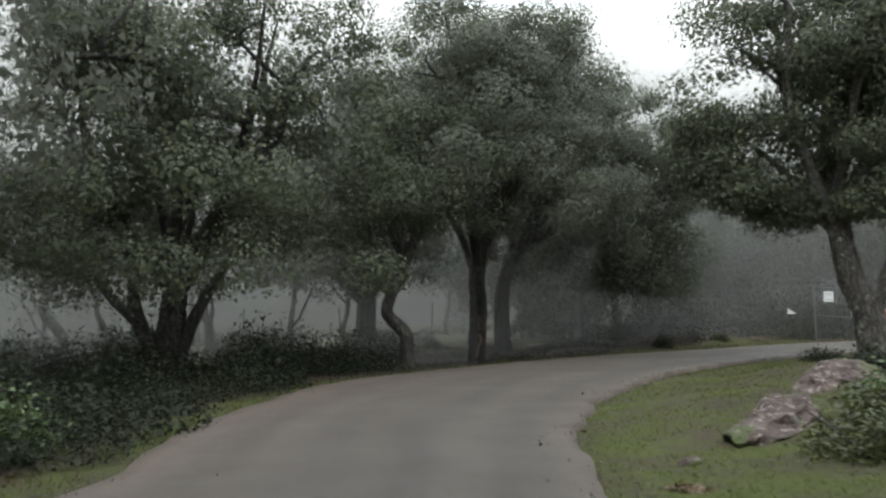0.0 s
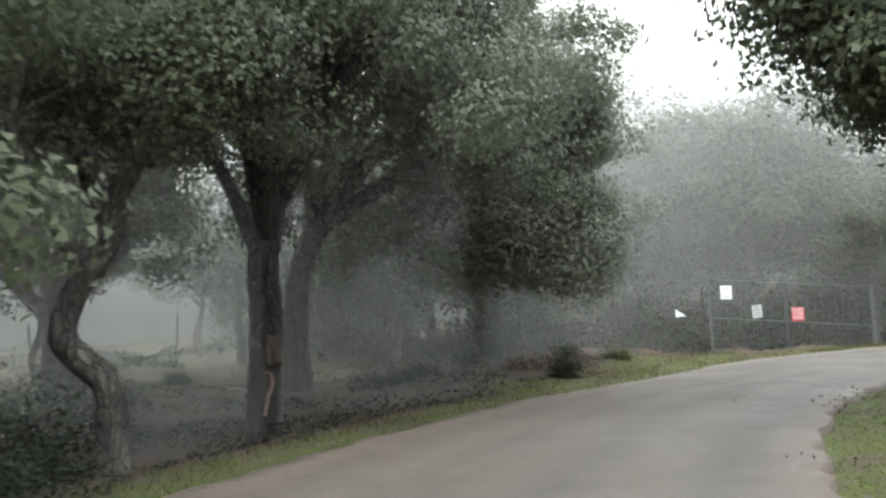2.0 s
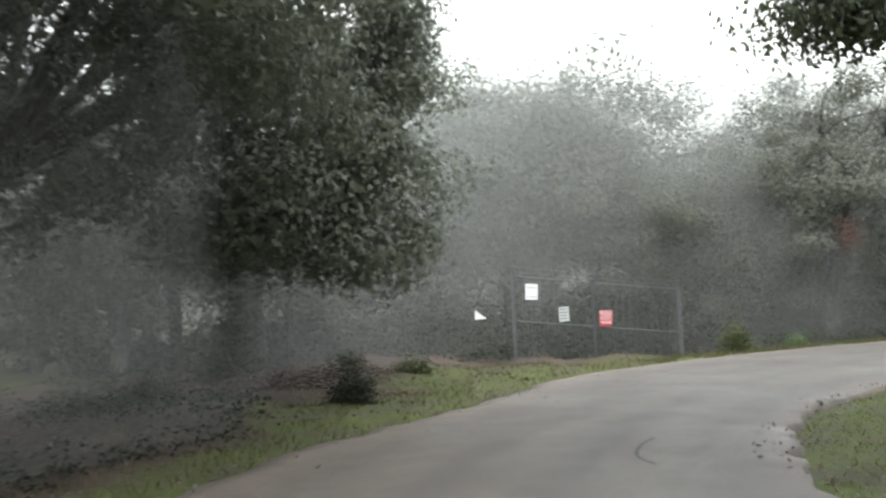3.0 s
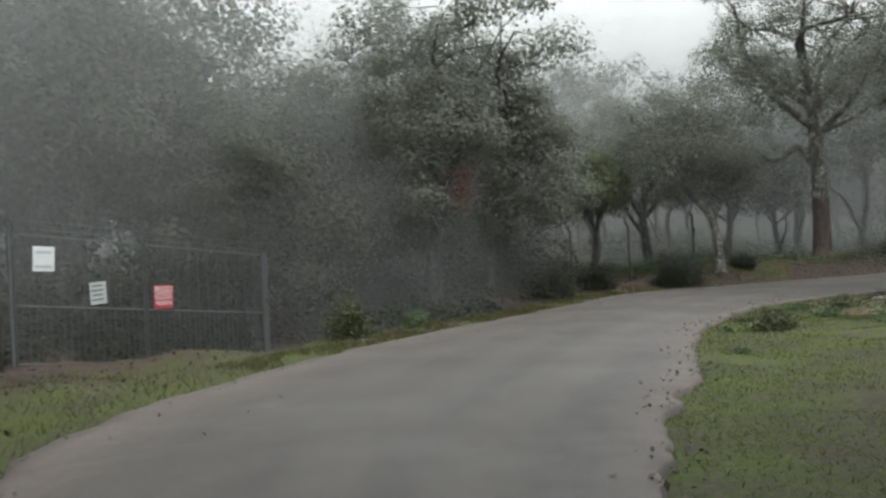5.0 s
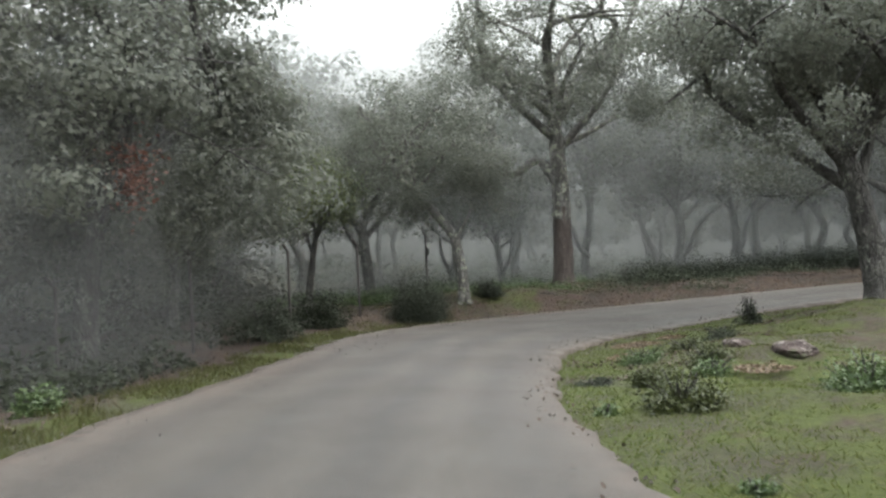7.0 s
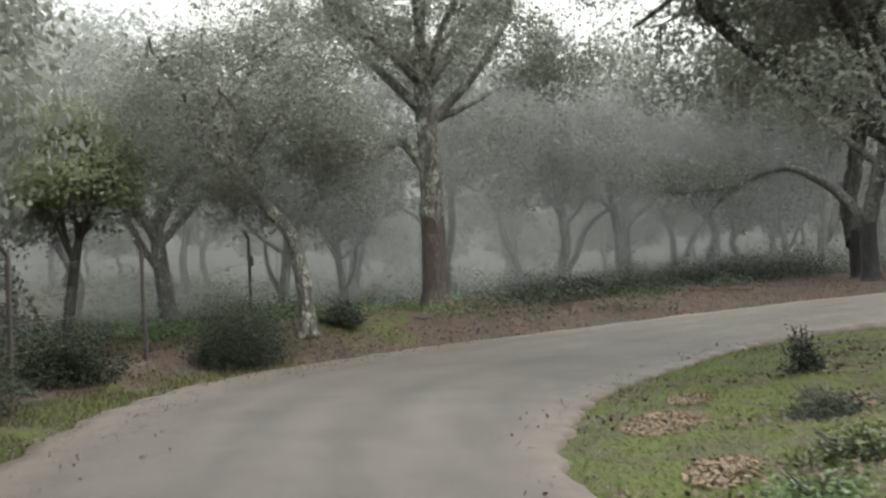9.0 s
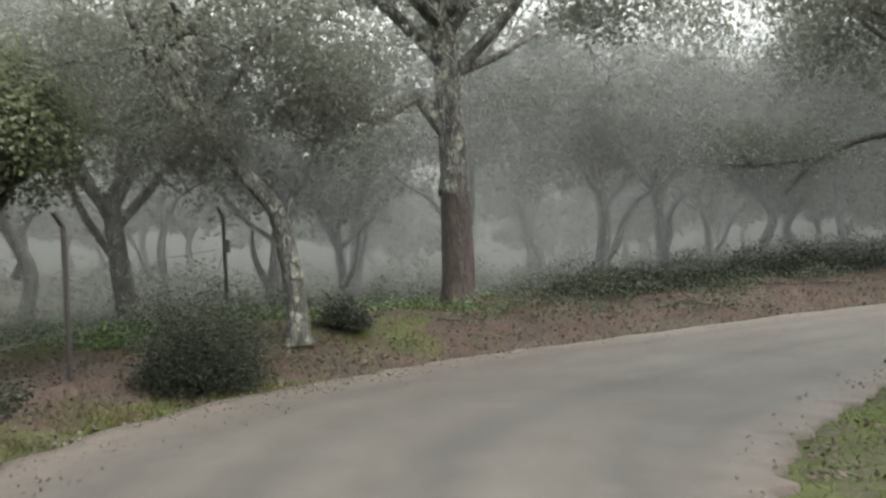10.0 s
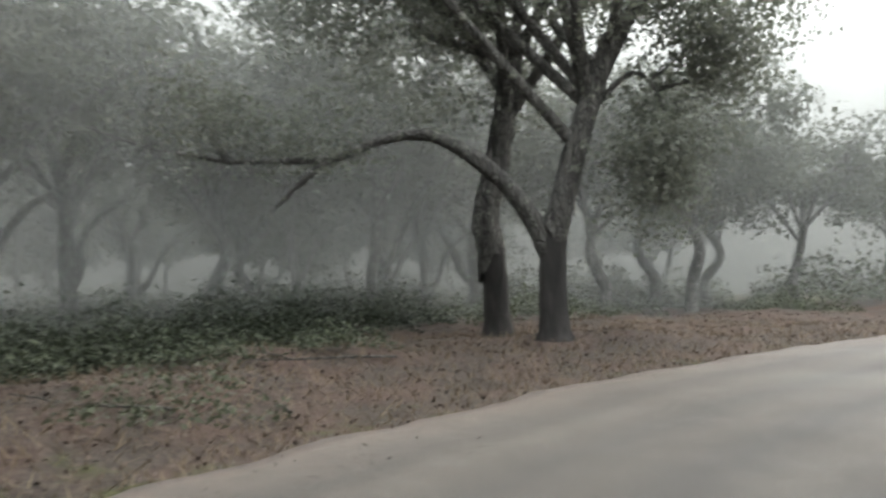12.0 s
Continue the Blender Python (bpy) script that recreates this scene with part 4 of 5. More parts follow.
WOOD = [(-25.0, -7.9, 2, 1.0), (-25.5, -3.2, 0, 1.0), (-20.5, 4.6, 1, 1.0), (-18.2, 5.2, 2, 0.9), (-22.9, 0.3, 4, 0.9),
        (-30, 2, 1, 1.0), (-27, 12, 0, 1.0), (-33, -9, 3, 1.0), (-14, 18, 2, 1.0),
        (-8.0, 5.4, 5, 1.08), (-3.8, 5.0, 6, 1.0), (0.4, 6.0, 6, 1.12), (4.6, 5.0, 5, 1.2), 
        (8.2, 6.4, 5, 1.25), (13.2, 4.6, 5, 1.15), (17.5, 5.0, 6, 1.0), (21.0, 3.2, 5, 1.05), 
        (-12.5, 9, 5, 1.0), (-8.7, 1.6, 6, 0.85), (-5.4, 2.4, 5, 0.75), (-9.8, 6.4, 5, 0.9), (7.0, 1.8, 5, 0.85), (13.6, 1.4, 6, 0.85), (16.9, 1.2, 5, 0.72), (26, 7, 5, 1.2), (31, 3.5, 1, 1.25),
        (29.5, -3.2, 4, 0.78), (33.5, -8.0, 1, 1.1), (35.0, -13.9, 3, 1.02), (35.0, -16.9, 2, 1.05), (34.2, -20.6, 1, 1.1),
        (38.5, -4.5, 3, 1.1), (40.0, -10.5, 1, 1.15), (41.5, -15.5, 3, 1.1), (40.0, -21.5, 1, 1.1), (37.0, -26.0, 4, 1.0),
        (32.6, -28.6, 2, 1.0), (29.9, -27.0, 2, 0.95), (30.2, -32.5, 2, 0.85), (33.5, -33, 2, 1.1), (43, -27, 1, 1.1), (46, -19, 3, 1.0), 
        (38, 2, 0, 1.1), (46, -34, 2, 1.0), (39, -38, 2, 0.9), (30, -38, 2, 0.75),
        (27, -45, 2, 0.8), (24.6, -35.5, 1, 0.95),
        (-6.0, 8.8, 6, 1.1), (-1.6, 9.2, 5, 1.25), (2.6, 9.4, 6, 1.25), (6.8, 9.8, 6, 1.25), (11.0, 8.4, 6, 1.1), (15.6, 9.0, 5, 1.15), (20.0, 8.0, 6, 1.1), (24.5, 3.4, 6, 0.95),
        (31.4, -11.4, 4, 0.95), (37.2, -18.8, 2, 0.95), (36.0, -23.5, 0, 0.95), (30.5, -24.2, 2, 0.9), (33.0, -4.5, 4, 0.75),
        # unseen oaks beside and behind the start, added to shade the road
        (-21, -23, 1, 1.0), (-20.5, -31, 3, 1.0), (-7.6, -30.5, 4, 1.0), (-8.5, -38, 1, 1.0), (-20, -41, 0, 1.0)]


def far_rows():
    """Places of the farthest trees, round the north, east and south-east."""
    rng = np.random.default_rng(9)
    out = []
    while len(out) < 62:
        a, r = math.radians(rng.uniform(-48, 112)), rng.uniform(34, 70)
        x, y = 10 + r * math.cos(a), -8 + r * math.sin(a)
        if (x > 43 or y > 14 or y < -40) and min([math.hypot(x - p[0], y - p[1]) for p in out] + [99]) > 4.2:
            out.append((x, y, 7 + len(out) % 3, float(rng.uniform(0.9, 1.25))))
    return out


def plant_wood():
    kinds = wood_kinds()
    rng = np.random.default_rng(5)
    used = set()
    for x, y, k, s in WOOD + far_rows():
        m = pose(x, y, height(x, y) - 0.05, 0, 0, float(rng.uniform(0, 360))) @ Matrix.Scale(s * float(rng.uniform(0.94, 1.08)), 4)
        if k not in used:
            used.add(k)
            kinds[k].matrix_basis = m
        else:
            ob = copy_thing(kinds[k], Matrix())
            ob.matrix_basis = m


plant_wood()


# ---- undergrowth ----
def leafy_mound(rng, radius, tall, n, size):
    a = rng.uniform(0, 2 * np.pi, n)
    r = radius * np.sqrt(rng.uniform(0, 1, n))
    h = tall * (1 - 0.75 * (r / radius) ** 2) * (0.55 + 0.45 * rng.uniform(0, 1, n)) * (0.8 + 0.35 * np.sin(3 * a + rng.uniform(0, 6)))
    h *= rng.uniform(0.15, 1, n) ** 0.35
    return np.stack([r * np.cos(a), r * np.sin(a), h], 1)


def undergrowth(name, spots, material, label, size=0.10, dens=420, seed=1):
    rng = np.random.default_rng(seed)
    out = []
    for x, y, r, h in spots:
        p = leafy_mound(rng, r, h, int(dens * r * r * (0.6 + 0.5 * h)), size)
        p += np.array([x, y, height(x, y)])
        out.append(p)
    pts = np.vstack(out)
    q = leaf_tris(pts, size * 1.25, size * 0.8, rng, np.tile(np.array([[0, 0, 0.5]]), (len(pts), 1)), 0.7)
    return tagged(new(name, tris_mesh(name, q, material)), label, "undergrowth", kind="stuff")


def scrub_spots(seed, n, box, keep, r=(0.6, 1.3), h=(0.4, 0.95)):
    rng = np.random.default_rng(seed)
    x = rng.uniform(box[0], box[2], n)
    y = rng.uniform(box[1], box[3], n)
    _, out, side, _ = road_frame(x, y)
    ok = keep(x, y, out, side)
    return [(a, b, float(rng.uniform(*r)), float(rng.uniform(*h))) for a, b in zip(x[ok], y[ok])]


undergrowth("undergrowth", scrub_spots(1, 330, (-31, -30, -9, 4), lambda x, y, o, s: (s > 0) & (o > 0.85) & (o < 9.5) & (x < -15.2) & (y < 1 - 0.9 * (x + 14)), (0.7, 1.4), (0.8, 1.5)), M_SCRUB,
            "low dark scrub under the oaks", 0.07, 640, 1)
undergrowth("undergrowth", scrub_spots(2, 210, (-9, -4, 20, 9), lambda x, y, o, s: (s > 0) & (o > 0.7 + 2.6 * (x < 6)) & (y > 0.6 - 3 * (x > 7)), (0.5, 1.1), (0.3, 0.9)), M_THICKET,
            "dark scrub at the edge of the wood", 0.085, 460, 2)
undergrowth("undergrowth", scrub_spots(6, 170, (-12, 2.2, 24, 8), lambda x, y, o, s: (s > 0) & (o > 2.5) & (y > 2.2 + 0.3 * np.abs(x - 4) * (x < 0)), (0.9, 1.5), (1.4, 3.0)), M_THICKET,
            "tall dark thicket at the wood edge", 0.13, 210, 6)
undergrowth("undergrowth", scrub_spots(7, 150, (24, -40, 62, 12), lambda x, y, o, s: (s > 0) & (o > 8) & (np.hypot(x - 14, y + 8) > 27), (1.2, 2.2), (1.2, 2.4)), M_SCRUB_GREY,
            "low grey-green scrub far off between the trunks", 0.14, 110, 7)
undergrowth("undergrowth", scrub_spots(8, 120, (-50, -14, -12, 34), lambda x, y, o, s: (s > 0) & (np.hypot(x + 14, y + 26) > 34), (1.2, 2.2), (0.4, 0.9)), M_SCRUB,
            "low grey scrub across the misty field", 0.2, 60, 8)
undergrowth("undergrowth", scrub_spots(9, 90, (21.5, -15, 29, -8.5), lambda x, y, o, s: (s > 0) & (o > 1.3 + 1.2 * (y < -12.5)) & (np.hypot(x - 25.5, y + 7.4) > 1.5), (0.4, 0.9), (0.15, 0.5)), M_SCRUB_GREY,
            "patchy low green plants on the leaf litter", 0.05, 520, 9)
undergrowth("undergrowth", scrub_spots(11, 170, (21.5, -8, 31, 3), lambda x, y, o, s: (s > 0) & (o > 2.2) & (np.hypot(x - 25.5, y + 7.4) > 1.0) & (np.hypot(x - 20.8, y + 5.0) > 1.2), (0.4, 0.9), (0.18, 0.5)), M_BUSH,
            "fresh green low plants between the oaks", 0.05, 560, 11)
undergrowth("undergrowth", scrub_spots(12, 70, (19.5, -8.5, 24, -4.3), lambda x, y, o, s: (s > 0) & (o > 0.35) & (o < 1.6), (0.25, 0.5), (0.12, 0.3)), M_BUSH_OLIVE,
            "tufted green plants on the bank by the road", 0.04, 800, 12)
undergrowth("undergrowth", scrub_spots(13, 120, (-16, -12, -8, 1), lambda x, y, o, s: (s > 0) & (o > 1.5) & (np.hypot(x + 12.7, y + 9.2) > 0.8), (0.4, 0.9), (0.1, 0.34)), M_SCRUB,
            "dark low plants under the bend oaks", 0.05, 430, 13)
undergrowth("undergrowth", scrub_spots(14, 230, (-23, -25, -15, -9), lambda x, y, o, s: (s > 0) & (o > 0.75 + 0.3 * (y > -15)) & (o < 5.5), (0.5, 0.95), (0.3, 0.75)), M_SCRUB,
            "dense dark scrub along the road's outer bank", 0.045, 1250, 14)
# scrub made taller, partly to add shade on the floor between the trunks
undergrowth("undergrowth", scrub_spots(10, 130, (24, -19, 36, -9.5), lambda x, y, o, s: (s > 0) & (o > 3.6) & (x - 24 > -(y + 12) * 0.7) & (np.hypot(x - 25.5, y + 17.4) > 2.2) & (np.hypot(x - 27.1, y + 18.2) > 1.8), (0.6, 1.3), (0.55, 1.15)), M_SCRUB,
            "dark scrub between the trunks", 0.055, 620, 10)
undergrowth("undergrowth", scrub_spots(3, 230, (21, -32, 44, 4), lambda x, y, o, s: (s > 0) & (o > 3.0 + 1.5 * (y < -12)) & (np.hypot(x - 20.8, y + 5.0) > 3.0), (0.6, 1.4), (0.35, 1.0)), M_SCRUB_GREY,
            "low scrub on the forest floor", 0.056, 640, 3)


def bush(x, y, r, h, n, material, label, seed, size=0.07):
    rng = np.random.default_rng(seed)
    top = thing("bush", pose(x, y, height(x, y) - 0.03), label, "bush")
    v, f = [], []
    for k in range(14):
        a = rng.uniform(0, 2 * math.pi)
        e = np.array([r * 0.7 * math.cos(a) * rng.uniform(0.2, 1), r * 0.7 * math.sin(a) * rng.uniform(0.2, 1), h * rng.uniform(0.5, 0.95)])
        tube(v, f, spline([(0, 0, 0), e * np.array([0.4, 0.4, 0.5]), e], 6), np.linspace(0.016, 0.005, 6), 4, 0, rng)
    part("stem", mesh_from("stem", v, f, M_BARK), None, top)
    d = rng.normal(0, 1, (24, 3))
    d /= np.linalg.norm(d, axis=1)[:, None]
    d[:, 2] = np.abs(d[:, 2])
    cc = d * np.array([r * 0.72, r * 0.72, h * 0.75]) * rng.uniform(0.3, 1, (24, 1))
    pts = np.vstack([c + rng.normal(0, 1, (n // 24, 3)) * np.array([r, r, h]) * 0.17 for c in cc])
    pts[:, 2] = np.abs(pts[:, 2])
    part("foliage", quads_mesh("foliage", leaf_quads(pts, size, size * 0.55, rng, 0.2), material), None, top)
    return top


bush(18.9, -4.05, 0.95, 1.55, 17000, M_THICKET, "dark rounded bush on the verge by the fence", 61, 0.045)
bush(19.7, -4.35, 0.6, 0.8, 6000, M_THICKET, "low dark bush beside the rounded bush", 93, 0.045)
bush(16.8, -2.3, 1.0, 0.9, 7000, M_SCRUB, "dark low bush under the young oak", 94, 0.05)
bush(14.6, -2.0, 0.9, 1.0, 6000, M_THICKET, "dark green bush by the wire fence", 95, 0.05)
bush(21.5, -5.55, 0.6, 0.55, 2400, M_THICKET, "small dark bush at the foot of the leaning oak", 62)
bush(4.05, -3.2, 0.6, 0.85, 6500, M_BUSH_OLIVE, "dull green bush on the outer verge", 63, 0.045)
bush(5.95, -3.2, 0.36, 0.34, 3000, M_BUSH, "low bright green bush at the road edge", 64, 0.045)
bush(6.0, -9.5, 0.44, 0.42, 5200, M_BUSH_OLIVE, "low dark green bush on the grass bank", 66, 0.04)
bush(9.6, -9.3, 0.36, 0.26, 2600, M_BUSH, "low green cushion bush on the grass bank", 67, 0.035)
bush(6.6, -11.2, 0.6, 0.5, 5200, M_BUSH, "spreading green bush on the grass bank", 68, 0.04)
bush(7.5, -9.3, 0.3, 0.24, 2200, M_BUSH_OLIVE, "small dark cushion bush on the grass bank", 75, 0.035)
bush(7.9, -8.75, 0.3, 0.11, 1800, M_THICKET, "flat dark cushion plant by the inner road edge", 85, 0.03)
bush(8.9, -10.0, 0.42, 0.3, 3000, M_BUSH_OLIVE, "olive green bush on the grass bank", 86, 0.035)
bush(8.1, -10.0, 0.3, 0.26, 2000, M_BUSH, "small green bush on the grass bank", 87, 0.035)
bush(10.4, -9.9, 0.45, 0.26, 3000, M_BUSH_OLIVE, "low olive bush on the grass bank", 88, 0.035)
bush(12.2, -10.6, 0.5, 0.3, 3000, M_THICKET, "dark low bush on the grass bank", 89, 0.035)
# bush added in place of an unclear dark upright shape on the bank
bush(14.4, -11.3, 0.3, 0.6, 2200, M_SCRUB, "upright bush standing in for an unclear dark shape", 90, 0.04)
bush(-9.7, -25.9, 0.7, 0.5, 5200, M_BUSH_OLIVE, "olive green bush in front of the boulder", 91, 0.045)
bush(-6.6, -17.2, 0.5, 0.4, 2600, M_SCRUB, "dark bush at the foot of the inner oak", 92, 0.045)
bush(5.87, -8.85, 0.17, 0.15, 900, M_BUSH, "small green tuft at the inner road edge", 76, 0.035)
bush(3.15, -9.72, 0.15, 0.12, 800, M_BUSH, "small green tuft at the inner road edge", 77, 0.035)
bush(-17.6, -24.6, 0.8, 0.8, 3000, M_BUSH, "green bush at the outer edge of the road", 69)
bush(-9.0, -25.1, 0.85, 0.5, 4600, M_BUSH_OLIVE, "mossy green bush beside the boulder", 70)
bush(-8.4, -23.9, 0.6, 0.5, 2600, M_BUSH, "green bush growing over the boulder", 74)
bush(-7.0, -20.0, 0.6, 0.5, 2200, M_SCRUB, "dark bush behind the boulder", 71)
bush(-4.9, -1.4, 0.7, 0.55, 2400, M_SCRUB, "dark bush on the brushwood heap", 72)
bush(-4.6, -3.6, 0.5, 0.36, 2600, M_BUSH_OLIVE, "low olive tuft bush on the verge", 73, 0.045)
bush(-7.1, -6.6, 0.45, 0.55, 3000, M_SCRUB, "dark bush on the verge before the brushwood", 96, 0.045)
bush(-7.4, -1.6, 0.9, 0.75, 4500, M_SCRUB, "dark spreading bush behind the brushwood", 97, 0.05)
bush(-9.0, -3.2, 0.7, 0.6, 3600, M_SCRUB, "dark bush under the broad oak", 98, 0.05)
bush(-14.3, 0.2, 0.6, 0.55, 2600, M_SCRUB, "dark bush by the leaning fence post", 99, 0.05)


# ---- gate, signs and fences ----
def box(bm, x0, y0, z0, x1, y1, z1, dz0=0.0, dz1=0.0):
    """A bar between two ends; dz shifts the far end's heights."""
    v = [bm.verts.new(p) for p in ((x0, y0, z0), (x1, y0, z0 + dz0), (x1, y1, z0 + dz0), (x0, y1, z0),
                                   (x0, y0, z1), (x1, y0, z1 + dz1), (x1, y1, z1 + dz1), (x0, y1, z1))]
    for f in ((0, 3, 2, 1), (4, 5, 6, 7), (0, 1, 5, 4), (1, 2, 6, 5), (2, 3, 7, 6), (3, 0, 4, 7)):
        bm.faces.new([v[k] for k in f])


def rod(pts, r, material, name, parent, sides=6, label=""):
    v, f = [], []
    tube(v, f, pts, [r] * len(pts), sides)
    return part(name, mesh_from(name, v, f, material), None, parent, label)


def gate_top(x):
    return 2.12 - 0.0882 * x


def gate_foot(x):
    return 0.04 - 0.118 * x


def build_gate():
    g = thing("metal_gate", Matrix(), "tall dark steel double gate with barbed arms", "gate")
    for x in (0.0, 5.33, 5.41):
        bm = bmesh.new()
        box(bm, x - 0.024, -0.024, gate_foot(x) - 0.3, x + 0.024, 0.024, gate_top(x) + 0.03)
        bmesh.ops.bevel(bm, geom=bm.edges[:], offset=0.006, segments=1, affect='EDGES')
        part("gate_post", bm, M_GALV, g)
    for a, b in ((0.06, 2.41), (2.47, 5.27)):
        middle = lambda x: (gate_top(x) + gate_foot(x)) / 2 - 0.05
        for zf in (lambda x: gate_top(x) - 0.02, middle, lambda x: gate_foot(x) + 0.12):
            bm = bmesh.new()
            d = zf(b) - zf(a)
            box(bm, a, -0.014, zf(a) - 0.014, b, 0.014, zf(a) + 0.014, d, d)
            part("rail", bm, M_GALV, g)
        for x in (a, b):
            bm = bmesh.new()
            box(bm, x - 0.013, -0.015, gate_foot(x) + 0.08, x + 0.013, 0.015, gate_top(x))
            part("stile", bm, M_STEEL, g)
        n = int((b - a) / 0.115)
        for k in range(1, n):
            x = a + (b - a) * k / n
            top_z = gate_top(x) - 0.02 if k % 2 == 0 else middle(x)
            rod([(x, 0, gate_foot(x) + 0.1), (x, 0, top_z)], 0.008, M_STEEL, "bar", g, 5)
    for x in (0.02, 0.12, 1.25, 2.38, 2.52, 3.85, 5.2, 5.33):
        rod([(x, 0, gate_top(x)), (x - 0.16, -0.12, gate_top(x) + 0.22)], 0.013, M_GALV, "barbed_arm", g, 5)
    for k in (0.35, 0.9):
        rod([(x - 0.16 * k, -0.12 * k, gate_top(x) + 0.22 * k) for x in (0.02, 1.25, 2.45, 3.85, 5.33)], 0.004, M_GALV, "wire", g, 4)
    rod([(5.38, 0.0, 0.75), (6.55, -0.35, height(6.55, -0.35))], 0.022, M_POST, "brace", g, 6)
    return g


build_gate()


def lettering(text, size, material, parent, x, z, y, width):
    cu = bpy.data.curves.new("lettering", 'FONT')
    cu.body = text
    cu.size = size
    cu.align_x = 'CENTER'
    cu.extrude = 0.0015
    tmp = bpy.data.objects.new("lettering", cu)
    scene.collection.objects.link(tmp)
    bpy.context.view_layer.update()
    me = bpy.data.meshes.new_from_object(tmp.evaluated_get(bpy.context.evaluated_depsgraph_get()))
    bpy.data.objects.remove(tmp)
    me.materials.clear()
    me.materials.append(material)
    ob = new("lettering", me)
    w = max(v.co.x for v in me.vertices) - min(v.co.x for v in me.vertices)
    ob.parent = parent
    ob.matrix_basis = pose(x, y, z, 90, 0, 0) @ Matrix.Diagonal((width / w, 1, 1, 1))
    return ob


def sign(x, y, z, w, h, tilt, material, label, corners=None):
    top = thing("sign", pose(x, y, z, 0, tilt, 0), label, "sign")
    bm = bmesh.new()
    pts = corners or [(-w / 2, -h / 2), (w / 2, -h / 2), (w / 2, h / 2), (-w / 2, h / 2)]
    f = [bm.verts.new((a, 0.003, b)) for a, b in pts]
    k = [bm.verts.new((a, -0.003, b)) for a, b in pts]
    bm.faces.new(f[::-1])
    bm.faces.new(k)
    for i in range(len(pts)):
        j = (i + 1) % len(pts)
        bm.faces.new([f[i], f[j], k[j], k[i]])
    bmesh.ops.recalc_face_normals(bm, faces=bm.faces[:])
    part("plate", bm, material, top)
    return top


def print_bar(top, x, z, w, h, material):
    bm = bmesh.new()
    box(bm, x - w / 2, -0.0055, z - h / 2, x + w / 2, -0.0035, z + h / 2)
    part("print", bm, material, top)


red = sign(2.79, -0.045, 0.97, 0.41, 0.40, 2, M_SIGN_RED, "square red warning sign with white hand-painted capitals")
lettering("PELIGRO", 0.155, M_SIGN_WHITE, red, -0.005, 0.075, -0.0055, 0.385)
lettering("ACCION", 0.155, M_SIGN_WHITE, red, -0.01, -0.045, -0.0055, 0.35)
for k in range(6):
    print_bar(red, -0.155 + 0.06 * k, -0.105 - 0.008 * (k % 2), 0.02, 0.07, M_SIGN_WHITE)
    print_bar(red, -0.132 + 0.06 * k, -0.09 - 0.03 * (k % 2), 0.03, 0.016, M_SIGN_WHITE)
notice = sign(1.47, -0.045, 1.12, 0.31, 0.36, -3, M_SIGN_GREY, "faded grey notice with unreadable print")
for k, w in enumerate((0.20, 0.24, 0.18, 0.22)):
    print_bar(notice, -0.01, 0.12 - 0.075 * k, w, 0.03, M_INK)
upper = sign(0.53, -0.045, 1.70, 0.36, 0.38, 3, M_SIGN_WHITE, "white notice with faint grey print near the gate top")
for z, w in ((0.10, 0.26), (-0.12, 0.28)):
    print_bar(upper, 0, z, w, 0.05, M_SIGN_GREY)
sign(-0.73, 0.30, 1.20, 0.33, 0.22, 0, M_SIGN_WHITE, "torn white triangular scrap of a sign on the fence",
     [(-0.16, -0.11), (0.17, -0.10), (-0.15, 0.11)])


def fence(points, label, tall=1.75, arm=True, lean=0.0):
    x0, y0 = points[0]
    top = thing("wire_fence", Matrix(), label, "fence")
    tops = []
    for k, (x, y) in enumerate(points):
        z = height(x, y)
        a = Vector((x, y, z - 0.2))
        b = Vector((x + lean * (-1) ** k, y + 0.02, z + tall))
        pts = [a, b] + ([b + Vector((-0.14, 0.06, 0.17))] if arm else [])
        rod(pts, 0.032, M_POST, "post", top, 6)
        tops.append((Vector((x, y, z)), b))
    for w in (0.12, 0.32, 0.52, 0.72, 0.95):
        line = [a.lerp(b, w) + Vector((0, -0.03, 0)) for a, b in tops]
        pts = []
        for p, q in zip(line[:-1], line[1:]):
            for t in (0, 0.25, 0.5, 0.75):
                pts.append(p.lerp(q, t) - Vector((0, 0, 0.12 * t * (1 - t))))
        pts.append(line[-1])
        rod(pts, 0.004, M_POST, "wire", top, 3)
    return top


fence([(9.4, -1.0), (12.4, -1.6), (15.6, -2.2), (18.9, -2.75), (23.1, -3.58)], "rusty post and wire fence along the wood", 1.75, True, 0.02)
fence([(-0.12, 0.10), (-2.4, 1.0), (-4.9, 2.0), (-8.6, 3.2)], "wire fence running off from the gate", 1.8, False, 0.01)
fence([(-22.3, 3.1), (-18.6, 6.2), (-14.7, 9.0), (-12.2, 10.2)], "leaning post and wire fence by the field", 1.75, False, 0.10)

tag_z = height(23.1, -3.58)
tag = thing("meter_box", pose(22.98, -3.64, tag_z + 1.28), "small dark box hung on the fence post", "box")
bm = bmesh.new()
box(bm, -0.05, -0.04, -0.10, 0.05, 0.04, 0.10)
bmesh.ops.bevel(bm, geom=bm.edges[:], offset=0.01, segments=2, affect='EDGES')
part("case", bm, M_PLASTIC, tag)


